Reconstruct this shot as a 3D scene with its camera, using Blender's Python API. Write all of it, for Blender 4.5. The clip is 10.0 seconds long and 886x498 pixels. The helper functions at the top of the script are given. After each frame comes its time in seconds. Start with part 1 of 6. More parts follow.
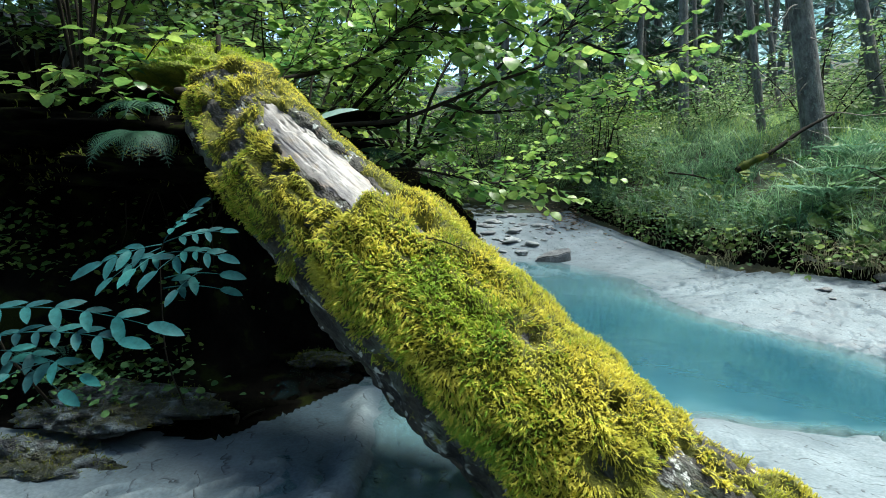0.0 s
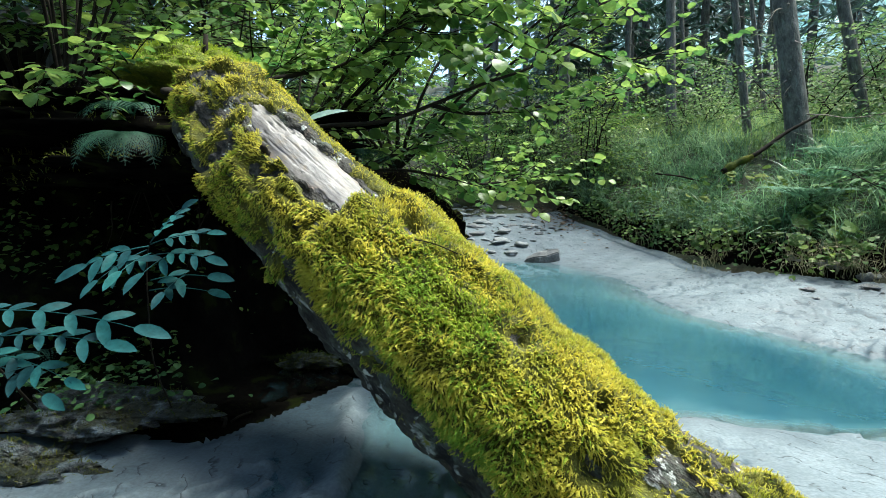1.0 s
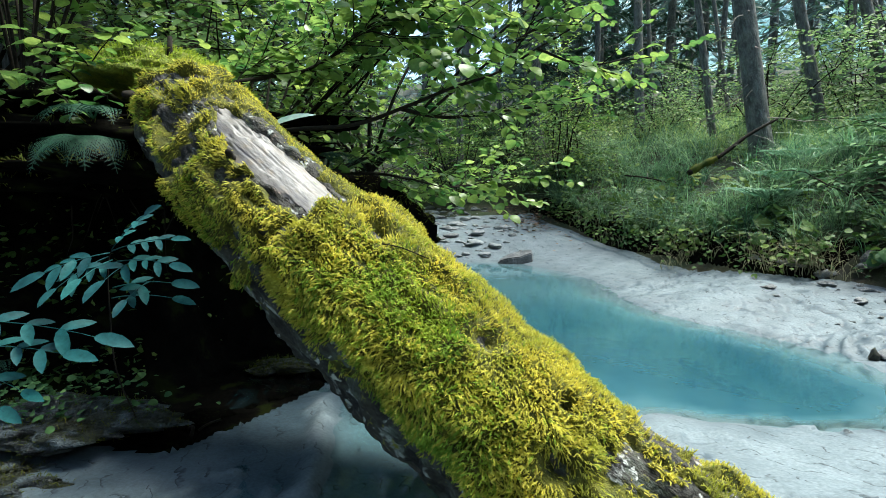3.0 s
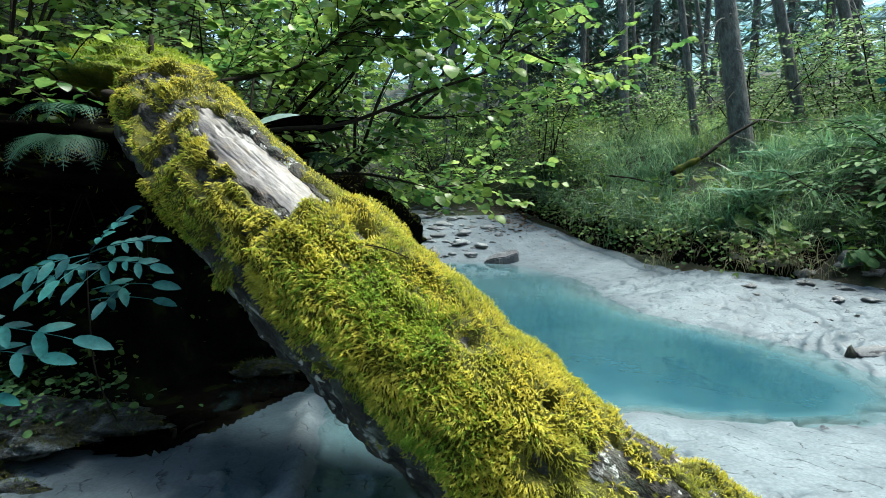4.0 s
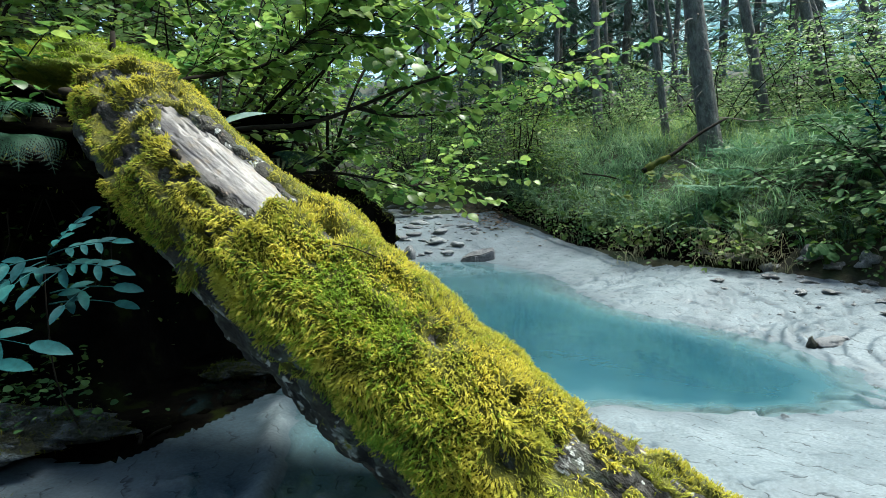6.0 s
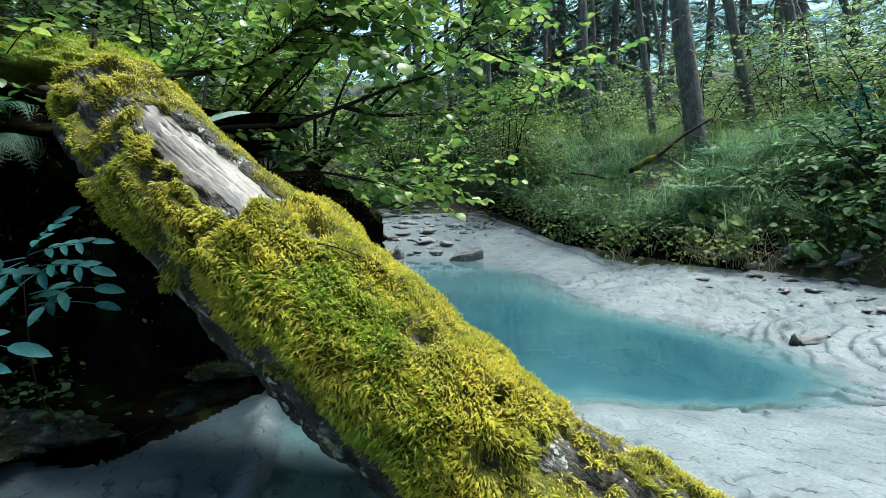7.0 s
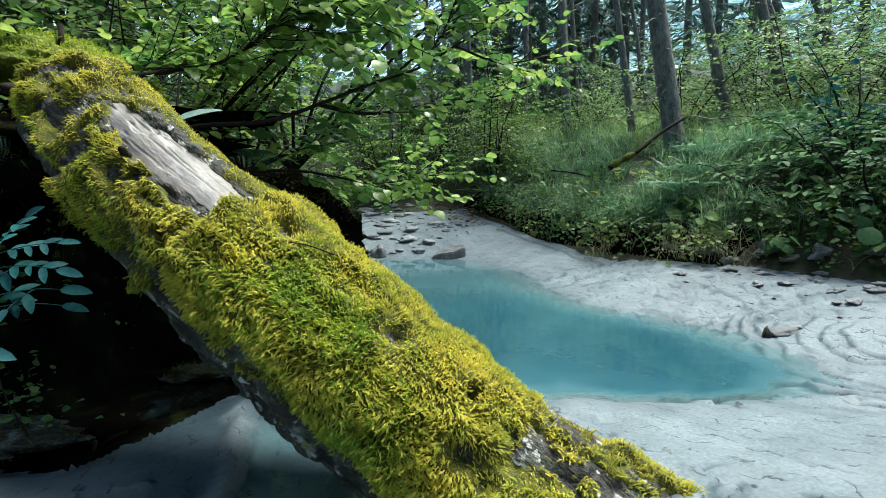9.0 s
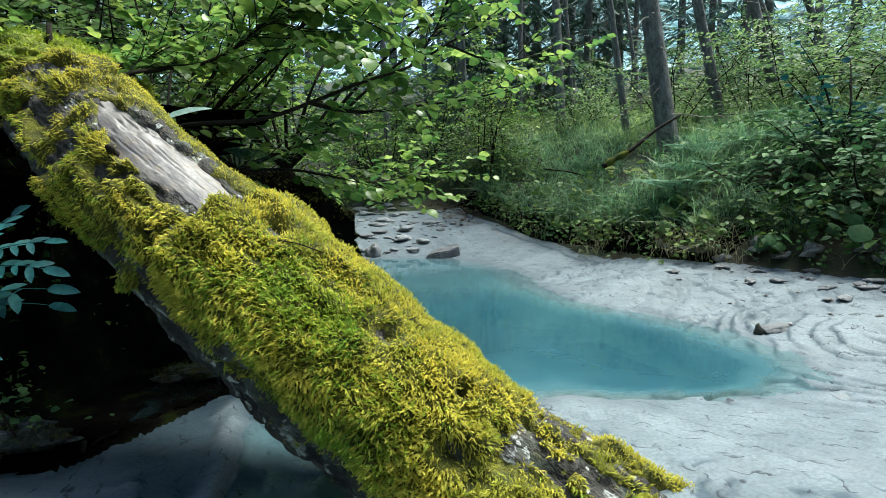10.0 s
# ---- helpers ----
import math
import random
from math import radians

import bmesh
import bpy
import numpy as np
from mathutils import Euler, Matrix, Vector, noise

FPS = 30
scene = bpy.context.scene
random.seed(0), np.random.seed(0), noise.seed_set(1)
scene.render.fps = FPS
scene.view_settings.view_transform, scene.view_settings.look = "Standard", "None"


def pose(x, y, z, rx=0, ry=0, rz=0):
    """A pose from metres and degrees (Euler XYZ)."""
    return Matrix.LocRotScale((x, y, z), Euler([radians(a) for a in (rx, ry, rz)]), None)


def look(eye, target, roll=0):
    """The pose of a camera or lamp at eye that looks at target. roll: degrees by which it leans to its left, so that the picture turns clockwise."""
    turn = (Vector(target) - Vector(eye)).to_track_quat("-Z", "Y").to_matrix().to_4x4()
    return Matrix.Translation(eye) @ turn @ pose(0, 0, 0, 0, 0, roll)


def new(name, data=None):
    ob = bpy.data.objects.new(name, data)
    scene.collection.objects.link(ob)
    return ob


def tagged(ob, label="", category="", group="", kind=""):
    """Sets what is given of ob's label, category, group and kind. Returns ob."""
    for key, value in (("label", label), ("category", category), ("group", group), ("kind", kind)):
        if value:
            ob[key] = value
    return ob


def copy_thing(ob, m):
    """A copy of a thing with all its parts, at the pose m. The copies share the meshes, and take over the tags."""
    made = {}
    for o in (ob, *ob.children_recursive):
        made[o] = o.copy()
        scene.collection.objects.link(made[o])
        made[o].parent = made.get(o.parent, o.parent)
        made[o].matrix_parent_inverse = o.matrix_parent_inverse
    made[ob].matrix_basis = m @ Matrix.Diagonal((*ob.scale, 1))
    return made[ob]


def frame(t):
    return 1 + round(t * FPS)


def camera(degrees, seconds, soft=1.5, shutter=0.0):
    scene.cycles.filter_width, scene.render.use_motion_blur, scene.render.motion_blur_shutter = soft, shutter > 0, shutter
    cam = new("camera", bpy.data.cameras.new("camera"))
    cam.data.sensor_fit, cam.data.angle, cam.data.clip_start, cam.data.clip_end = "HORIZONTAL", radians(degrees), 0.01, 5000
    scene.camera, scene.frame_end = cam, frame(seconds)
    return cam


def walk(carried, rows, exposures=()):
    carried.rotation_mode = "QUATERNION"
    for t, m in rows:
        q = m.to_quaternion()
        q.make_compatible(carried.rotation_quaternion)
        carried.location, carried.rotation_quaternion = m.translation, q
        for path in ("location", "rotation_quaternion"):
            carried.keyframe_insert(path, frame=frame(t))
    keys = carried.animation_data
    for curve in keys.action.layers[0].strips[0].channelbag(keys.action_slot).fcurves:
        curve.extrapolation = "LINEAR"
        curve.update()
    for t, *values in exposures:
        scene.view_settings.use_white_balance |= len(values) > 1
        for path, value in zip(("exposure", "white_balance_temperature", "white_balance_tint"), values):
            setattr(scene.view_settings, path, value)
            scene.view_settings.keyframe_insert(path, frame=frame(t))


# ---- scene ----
# ---------------------------------------------------------------- camera
cam = camera(81.8, 10.0, soft=0.5)
ROWS = [
    (0.0, 0.0000, 0.0000, 0.8000, 84.000, -0.000, 0.000),
    (0.5, -0.0006, -0.0001, 0.8020, 83.988, -0.070, -0.537),
    (1.0, 0.0025, -0.0031, 0.8047, 84.014, -0.076, -1.140),
    (1.5, 0.0066, -0.0048, 0.8068, 84.047, -0.012, -1.858),
    (2.0, 0.0124, -0.0085, 0.8092, 84.117, 0.120, -2.570),
    (2.5, 0.0188, -0.0126, 0.8095, 84.198, 0.229, -3.233),
    (4.0, 0.0330, -0.0193, 0.8135, 84.186, 0.189, -5.331),
    (4.5, 0.0402, -0.0233, 0.8139, 84.113, 0.251, -6.038),
    (5.0, 0.0461, -0.0234, 0.8131, 84.043, 0.331, -6.713),
    (5.5, 0.0536, -0.0246, 0.8120, 84.040, 0.501, -7.256),
    (7.0, 0.0732, -0.0277, 0.8125, 83.963, 0.609, -8.943),
    (7.5, 0.0797, -0.0291, 0.8134, 83.929, 0.615, -9.460),
    (8.0, 0.0857, -0.0318, 0.8128, 83.869, 0.678, -9.931),
    (8.5, 0.0934, -0.0337, 0.8105, 83.822, 0.850, -10.342),
    (9.0, 0.1010, -0.0343, 0.8083, 83.756, 1.013, -10.755),
    (9.5, 0.1091, -0.0357, 0.8058, 83.727, 1.163, -11.069),
    (10.0, 0.1165, -0.0364, 0.8031, 83.687, 1.194, -11.256),
]
walk(cam, [(t, pose(x, y, z, rx, ry, rz)) for t, x, y, z, rx, ry, rz in ROWS],
     exposures=((0.0, 1.59, 6100, 0), (10.0, 1.38, 6100, 0)))

# ---------------------------------------------------------------- light
SUN_UP, SUN_ROUND = 68.0, 68.0
world = bpy.data.worlds.new("sky")
scene.world = world
world.use_nodes = True
wn = world.node_tree.nodes
sky = wn.new("ShaderNodeTexSky")
sky.sky_type = "NISHITA"
sky.sun_disc = False
sky.sun_elevation, sky.sun_rotation = radians(SUN_UP), radians(SUN_ROUND)
sky.air_density, sky.dust_density, sky.ozone_density = 1.0, 2.5, 1.0
wn["Background"].inputs["Strength"].default_value = 0.14
world.node_tree.links.new(sky.outputs[0], wn["Background"].inputs["Color"])
sun_data = bpy.data.lights.new("sun", "SUN")
sun_data.energy, sun_data.angle, sun_data.color = 3.4, radians(24), (1.0, 0.94, 0.84)
sun = new("sun", sun_data)
sun.matrix_world = look(
    (30 * math.sin(radians(SUN_ROUND)) * math.cos(radians(SUN_UP)), 30 * math.cos(radians(SUN_ROUND)) * math.cos(radians(SUN_UP)), 30 * math.sin(radians(SUN_UP))),
    (0, 0, 0))


# ---------------------------------------------------------------- materials
def mat(name, dark, light, scale=6.0, rough=0.8, bump=0.3, fine=60.0, detail=6.0, extra=None, rough_span=0.1, translucent=0.0,
        island=0.0, spec=0.5, lo=0.35, hi=0.65, stretch=(1, 1, 1), thick=0.02, obj=0.0):
    """A surface with two scales of colour and relief. extra: (colour, scale, low, high) of a third stain."""
    m = bpy.data.materials.new(name)
    m.use_nodes = True
    nt = m.node_tree
    n, li = nt.nodes, nt.links
    b = n["Principled BSDF"]
    co = n.new("ShaderNodeTexCoord")
    mp = n.new("ShaderNodeMapping")
    mp.inputs["Scale"].default_value = stretch
    li.new(co.outputs["Object"], mp.inputs["Vector"])

    def noise_at(sc, det=detail):
        t = n.new("ShaderNodeTexNoise")
        t.inputs["Scale"].default_value = sc
        t.inputs["Detail"].default_value = det
        t.inputs["Roughness"].default_value = 0.6
        li.new(mp.outputs[0], t.inputs["Vector"])
        return t.outputs["Fac"]

    def span(src, a, z):
        r = n.new("ShaderNodeMapRange")
        r.inputs["From Min"].default_value, r.inputs["From Max"].default_value = a, z
        li.new(src, r.inputs["Value"])
        return r.outputs["Result"]

    def mix(f, a, c, how="MIX"):
        x = n.new("ShaderNodeMix")
        x.data_type, x.blend_type = "RGBA", how
        for sock, v in ((x.inputs["Factor"], f), (x.inputs["A"], a), (x.inputs["B"], c)):
            if isinstance(v, bpy.types.NodeSocket):
                li.new(v, sock)
            else:
                sock.default_value = v if isinstance(v, float) else (*v, 1)
        return x.outputs["Result"]

    big, small = noise_at(scale), noise_at(fine, 3.0)
    col = mix(span(big, lo, hi), dark, light)
    grey = n.new("ShaderNodeMapRange")
    grey.inputs["From Min"].default_value, grey.inputs["From Max"].default_value = 0.3, 0.7
    grey.inputs["To Min"].default_value, grey.inputs["To Max"].default_value = 0.72, 1.2
    li.new(small, grey.inputs["Value"])
    col = mix(1.0, col, grey.outputs["Result"], "MULTIPLY")
    if extra:
        tint, sc, a, z = extra
        col = mix(span(noise_at(sc), a, z), col, tint)
    for amount, node, out in ((island, "ShaderNodeNewGeometry", "Random Per Island"), (obj, "ShaderNodeObjectInfo", "Random")):
        if amount:
            g = n.new(node)
            r = n.new("ShaderNodeMapRange")
            r.inputs["To Min"].default_value, r.inputs["To Max"].default_value = 1 - amount, 1 + amount
            li.new(g.outputs[out], r.inputs["Value"])
            hs = n.new("ShaderNodeHueSaturation")
            hr = n.new("ShaderNodeMapRange")
            hr.inputs["To Min"].default_value, hr.inputs["To Max"].default_value = 0.5 + amount * 0.06, 0.5 - amount * 0.06
            li.new(g.outputs[out], hr.inputs["Value"])
            li.new(hr.outputs["Result"], hs.inputs["Hue"])
            li.new(r.outputs["Result"], hs.inputs["Value"])
            li.new(col, hs.inputs["Color"])
            col = hs.outputs["Color"]
    li.new(col, b.inputs["Base Color"])
    rr = n.new("ShaderNodeMapRange")
    rr.inputs["To Min"].default_value, rr.inputs["To Max"].default_value = rough - rough_span, rough + rough_span
    li.new(big, rr.inputs["Value"])
    li.new(rr.outputs["Result"], b.inputs["Roughness"])
    b.inputs["Specular IOR Level"].default_value = spec
    if bump:
        bp = n.new("ShaderNodeBump")
        bp.inputs["Strength"].default_value = bump
        bp.inputs["Distance"].default_value = thick
        ad = n.new("ShaderNodeMath")
        ad.operation = "MULTIPLY_ADD"
        ad.inputs[1].default_value = 0.35
        li.new(small, ad.inputs[0])
        li.new(big, ad.inputs[2])
        li.new(ad.outputs[0], bp.inputs["Height"])
        li.new(bp.outputs[0], b.inputs["Normal"])
    if translucent:
        tr = n.new("ShaderNodeBsdfTranslucent")
        li.new(col, tr.inputs["Color"])
        ms = n.new("ShaderNodeMixShader")
        ms.inputs[0].default_value = translucent
        li.new(b.outputs[0], ms.inputs[1])
        li.new(tr.outputs[0], ms.inputs[2])
        li.new(ms.outputs[0], n["Material Output"].inputs["Surface"])
    return m


M_GROUND = mat("forest_soil", (0.016, 0.013, 0.008), (0.045, 0.042, 0.018), 3.0, 0.95, 0.9, 40.0, extra=((0.022, 0.038, 0.010), 1.3, 0.42, 0.6))
M_SAND = mat("pale_silt", (0.108, 0.138, 0.155), (0.162, 0.197, 0.216), 5.0, 0.66, 0.35, 90.0, extra=((0.12, 0.14, 0.155), 1.7, 0.5, 0.75), thick=0.008, spec=0.35)
wet_n, wet_l = M_SAND.node_tree.nodes, M_SAND.node_tree.links
wet_b = wet_n["Principled BSDF"]
# thin dark crescents in broken waves, multiplied into the silt's colour
lip_co = wet_n.new("ShaderNodeTexCoord")
lip_m = wet_n.new("ShaderNodeMapping")
lip_m.inputs["Rotation"].default_value = (0, 0, radians(-24))
wet_l.new(lip_co.outputs["Object"], lip_m.inputs["Vector"])
lip_w = wet_n.new("ShaderNodeTexWave")
lip_w.wave_profile = "SAW"
lip_w.inputs["Scale"].default_value, lip_w.inputs["Distortion"].default_value = 3.8, 9.0
lip_w.inputs["Detail"].default_value, lip_w.inputs["Detail Scale"].default_value, lip_w.inputs["Detail Roughness"].default_value = 3.0, 2.2, 0.55
wet_l.new(lip_m.outputs[0], lip_w.inputs["Vector"])
lip_r = wet_n.new("ShaderNodeMapRange")
lip_r.inputs["From Min"].default_value, lip_r.inputs["From Max"].default_value = 0.14, 0.02
wet_l.new(lip_w.outputs["Fac"], lip_r.inputs["Value"])
lip_n = wet_n.new("ShaderNodeTexNoise")
lip_n.inputs["Scale"].default_value, lip_n.inputs["Detail"].default_value = 13.0, 3.0
wet_l.new(lip_co.outputs["Object"], lip_n.inputs["Vector"])
lip_k = wet_n.new("ShaderNodeMapRange")
lip_k.inputs["From Min"].default_value, lip_k.inputs["From Max"].default_value = 0.48, 0.54
wet_l.new(lip_n.outputs["Fac"], lip_k.inputs["Value"])
lip_x = wet_n.new("ShaderNodeMath")
lip_x.operation = "MULTIPLY"
wet_l.new(lip_r.outputs["Result"], lip_x.inputs[0])
wet_l.new(lip_k.outputs["Result"], lip_x.inputs[1])
lip_c = wet_n.new("ShaderNodeMix")
lip_c.data_type, lip_c.blend_type = "RGBA", "MULTIPLY"
wet_l.new(lip_x.outputs[0], lip_c.inputs["Factor"])
wet_l.new(wet_b.inputs["Base Color"].links[0].from_socket, lip_c.inputs["A"])
lip_c.inputs["B"].default_value = (0.17, 0.19, 0.21, 1)
wet_l.new(lip_c.outputs["Result"], wet_b.inputs["Base Color"])
# attribute darkens the silt: waterline damp, plus shade painted by bank and ripples
wet_shade_at = wet_n.new("ShaderNodeAttribute")
wet_shade_at.attribute_name = "wet"
wet_shade_mix = wet_n.new("ShaderNodeMix")
wet_shade_mix.data_type, wet_shade_mix.blend_type = "RGBA", "MULTIPLY"
wet_l.new(wet_shade_at.outputs["Fac"], wet_shade_mix.inputs["Factor"])
wet_l.new(wet_b.inputs["Base Color"].links[0].from_socket, wet_shade_mix.inputs["A"])
wet_shade_mix.inputs["B"].default_value = (0.31, 0.39, 0.45, 1)
wet_l.new(wet_shade_mix.outputs["Result"], wet_b.inputs["Base Color"])
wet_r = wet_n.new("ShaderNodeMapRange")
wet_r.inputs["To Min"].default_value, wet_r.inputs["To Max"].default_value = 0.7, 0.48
wet_l.new(wet_shade_at.outputs["Fac"], wet_r.inputs["Value"])
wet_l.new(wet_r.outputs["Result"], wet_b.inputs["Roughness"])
M_BARK = mat("log_bark", (0.009, 0.008, 0.007), (0.07, 0.066, 0.055), 20.0, 0.85, 1.0, 110.0, extra=((0.42, 0.44, 0.42), 17.0, 0.60, 0.68), thick=0.03, stretch=(1, 1, 0.6), lo=0.4, hi=0.66)
M_WOOD = mat("weathered_wood", (0.045, 0.042, 0.047), (0.19, 0.175, 0.165), 14.0, 0.5, 0.5, 150.0, extra=((0.10, 0.085, 0.08), 7.0, 0.55, 0.72), stretch=(1, 1, 0.4), thick=0.008, lo=0.3, hi=0.6)


def stain(m, tint, sc, low, high, along=1.0, shift=0.0):
    """One more blotchy colour over a material."""
    n, li = m.node_tree.nodes, m.node_tree.links
    b = n["Principled BSDF"]
    co, mp, t = n.new("ShaderNodeTexCoord"), n.new("ShaderNodeMapping"), n.new("ShaderNodeTexNoise")
    mp.inputs["Scale"].default_value, mp.inputs["Location"].default_value = (1, 1, along), (sc + shift, 0.3, 0)
    li.new(co.outputs["Object"], mp.inputs["Vector"])
    t.inputs["Scale"].default_value, t.inputs["Detail"].default_value, t.inputs["Roughness"].default_value = sc, 5.0, 0.65
    li.new(mp.outputs[0], t.inputs["Vector"])
    r, x = n.new("ShaderNodeMapRange"), n.new("ShaderNodeMix")
    r.inputs["From Min"].default_value, r.inputs["From Max"].default_value = low, high
    li.new(t.outputs["Fac"], r.inputs["Value"])
    x.data_type = "RGBA"
    li.new(r.outputs["Result"], x.inputs["Factor"])
    li.new(b.inputs["Base Color"].links[0].from_socket, x.inputs["A"])
    x.inputs["B"].default_value = (*tint, 1)
    li.new(x.outputs["Result"], b.inputs["Base Color"])


# first tint paints sky glints as pale blotches; the others are wood stains
for tint, sc, low, high, along in (((0.27, 0.255, 0.245), 17.0, 0.55, 0.68, 0.9), ((0.15, 0.12, 0.09), 24.0, 0.54, 0.66, 0.6), ((0.10, 0.09, 0.082), 8.0, 0.50, 0.64, 0.8), ((0.02, 0.019, 0.018), 36.0, 0.62, 0.66, 0.25), ((0.05, 0.047, 0.055), 10.0, 0.53, 0.66, 0.3), ((0.07, 0.085, 0.02), 16.0, 0.64, 0.70, 0.6)):
    stain(M_WOOD, tint, sc, low, high, along)
for tint, sc, low, high, along in (((0.075, 0.09, 0.07), 11.0, 0.50, 0.60, 0.7), ((0.20, 0.14, 0.11), 7.0, 0.64, 0.70, 0.8), ((0.48, 0.50, 0.47), 24.0, 0.61, 0.66, 1.0), ((0.19, 0.19, 0.03), 28.0, 0.60, 0.67, 1.0), ((0.008, 0.008, 0.008), 15.0, 0.58, 0.64, 0.4)):
    stain(M_BARK, tint, sc, low, high, along)
M_COBBLE = mat("silt_coated_cobble", (0.11, 0.12, 0.125), (0.25, 0.265, 0.275), 14.0, 0.6, 0.5, 80.0, obj=0.4)
M_ROCK = mat("wet_grey_rock", (0.09, 0.095, 0.10), (0.26, 0.265, 0.27), 9.0, 0.6, 0.6, 70.0, obj=0.35)
M_DARKROCK = mat("mossy_dark_rock", (0.010, 0.011, 0.010), (0.04, 0.042, 0.036), 6.0, 0.8, 0.8, 50.0, extra=((0.04, 0.055, 0.012), 5.0, 0.5, 0.62))
# the pale blue tone paints wet glints into the rock's colour
M_LEDGE = mat("pitted_ledge_rock", (0.007, 0.008, 0.010), (0.12, 0.15, 0.168), 15.0, 0.45, 1.0, 80.0, extra=((0.012, 0.015, 0.006), 9.0, 0.50, 0.56), thick=0.06, lo=0.42, hi=0.64)
M_SPRUCE = mat("spruce_bark", (0.065, 0.067, 0.062), (0.18, 0.18, 0.166), 16.0, 0.9, 1.0, 60.0, stretch=(1, 1, 0.45), thick=0.03, extra=((0.16, 0.185, 0.165), 22.0, 0.56, 0.68))
# blacker than real soil: the shade of the bank's hollow is in its colour
M_SHADESOIL = mat("shade_blackened_soil", (0.002, 0.002, 0.0018), (0.006, 0.0057, 0.0045), 7.0, 0.95, 0.8, 45.0, extra=((0.010, 0.013, 0.004), 7.0, 0.56, 0.64), spec=0.0)
M_TWIG = mat("dark_twig_bark", (0.007, 0.006, 0.0045), (0.026, 0.021, 0.015), 20.0, 0.9, 0.5, 90.0, thick=0.004, spec=0.15)
M_MOSS = mat("yellow_green_moss", (0.40, 0.42, 0.055), (0.68, 0.61, 0.10), 7.0, 0.7, 0.0, 40.0, island=0.14, translucent=0.48, spec=0.25, lo=0.34, hi=0.58)
M_GREENMOSS = mat("green_moss", (0.19, 0.32, 0.034), (0.40, 0.47, 0.05), 7.0, 0.7, 0.0, 30.0, island=0.18, translucent=0.4, spec=0.2)
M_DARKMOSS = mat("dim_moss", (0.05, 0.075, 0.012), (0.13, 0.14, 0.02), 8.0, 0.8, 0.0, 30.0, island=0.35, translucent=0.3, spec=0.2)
M_MOSSMAT = mat("moss_mat", (0.035, 0.042, 0.005), (0.15, 0.145, 0.014), 30.0, 0.95, 1.0, 140.0, thick=0.02)
M_BANKMOSS = mat("bank_moss", (0.10, 0.14, 0.015), (0.26, 0.28, 0.03), 14.0, 0.95, 1.0, 110.0, thick=0.04)
M_HAZEL = mat("hazel_leaf", (0.08, 0.195, 0.048), (0.25, 0.37, 0.085), 3.0, 0.32, 0.3, 45.0, island=0.55, translucent=0.5, thick=0.006, spec=0.3)
M_ELDER = mat("blue_green_leaf", (0.010, 0.056, 0.062), (0.022, 0.086, 0.09), 8.0, 0.55, 0.3, 60.0, island=0.2, translucent=0.15, thick=0.004, obj=0.3, spec=0.10)
M_FERN = mat("fern_leaf", (0.013, 0.05, 0.034), (0.034, 0.09, 0.056), 5.0, 0.6, 0.0, 60.0, island=0.25, translucent=0.35, spec=0.25)
M_PALEFERN = mat("pale_fern_leaf", (0.08, 0.20, 0.12), (0.19, 0.33, 0.20), 5.0, 0.55, 0.0, 60.0, island=0.3, translucent=0.4, spec=0.3)
M_GRASS = mat("long_grass", (0.055, 0.16, 0.09), (0.25, 0.41, 0.22), 1.6, 0.42, 0.0, 20.0, island=0.75, translucent=0.36, spec=0.5)
# lighter copy of the long grass: sunlight on the upper bank, put into colour
M_LITGRASS = mat("sun_tinted_grass", (0.13, 0.25, 0.08), (0.36, 0.48, 0.17), 1.2, 0.5, 0.0, 20.0, island=0.5, translucent=0.45, spec=0.35)
M_DRYGRASS = mat("dry_grass", (0.22, 0.22, 0.12), (0.38, 0.37, 0.24), 4.0, 0.7, 0.0, 30.0, island=0.35, translucent=0.3)
M_HERB = mat("herb_leaf", (0.03, 0.09, 0.022), (0.13, 0.21, 0.042), 1.5, 0.55, 0.1, 40.0, island=0.5, translucent=0.35, spec=0.25)
M_DARKHERB = mat("dark_bush_leaf", (0.035, 0.10, 0.04), (0.09, 0.175, 0.06), 1.5, 0.65, 0.1, 40.0, island=0.45, translucent=0.25, spec=0.15)
M_BEECH = mat("understorey_leaf", (0.07, 0.155, 0.062), (0.21, 0.305, 0.11), 0.8, 0.5, 0.0, 30.0, island=0.4, translucent=0.55)
M_NEEDLE = mat("spruce_needles", (0.035, 0.085, 0.062), (0.08, 0.145, 0.10), 0.7, 0.6, 0.0, 20.0, island=0.4, translucent=0.25)
# far needles and hillside carry aerial haze in their colour
M_FARNEEDLE = mat("haze_tinted_needles", (0.06, 0.12, 0.115), (0.13, 0.205, 0.185), 0.3, 0.7, 0.0, 8.0, island=0.35, translucent=0.3)
M_HILL = mat("haze_painted_wood", (0.13, 0.26, 0.27), (0.40, 0.55, 0.55), 0.16, 0.95, 1.0, 0.9, thick=2.0, spec=0.0)
M_DRYTWIG = mat("dry_twig", (0.10, 0.09, 0.07), (0.20, 0.18, 0.15), 8.0, 0.9, 0.0, 40.0)
M_YELLOWLEAF = mat("yellowing_leaf", (0.07, 0.115, 0.02), (0.17, 0.19, 0.04), 9.0, 0.7, 0.2, 50.0, translucent=0.15, spec=0.15, thick=0.005)
M_PALELEAF = mat("silvery_leaf", (0.16, 0.25, 0.22), (0.26, 0.34, 0.32), 9.0, 0.35, 0.3, 50.0, translucent=0.2, thick=0.005)
M_LITTER = mat("dead_leaf", (0.10, 0.06, 0.03), (0.24, 0.15, 0.07), 5.0, 0.8, 0.0, 30.0, island=0.4)
M_MUSHROOM = mat("cream_mushroom", (0.55, 0.48, 0.33), (0.70, 0.64, 0.50), 60.0, 0.5, 0.1, 200.0)


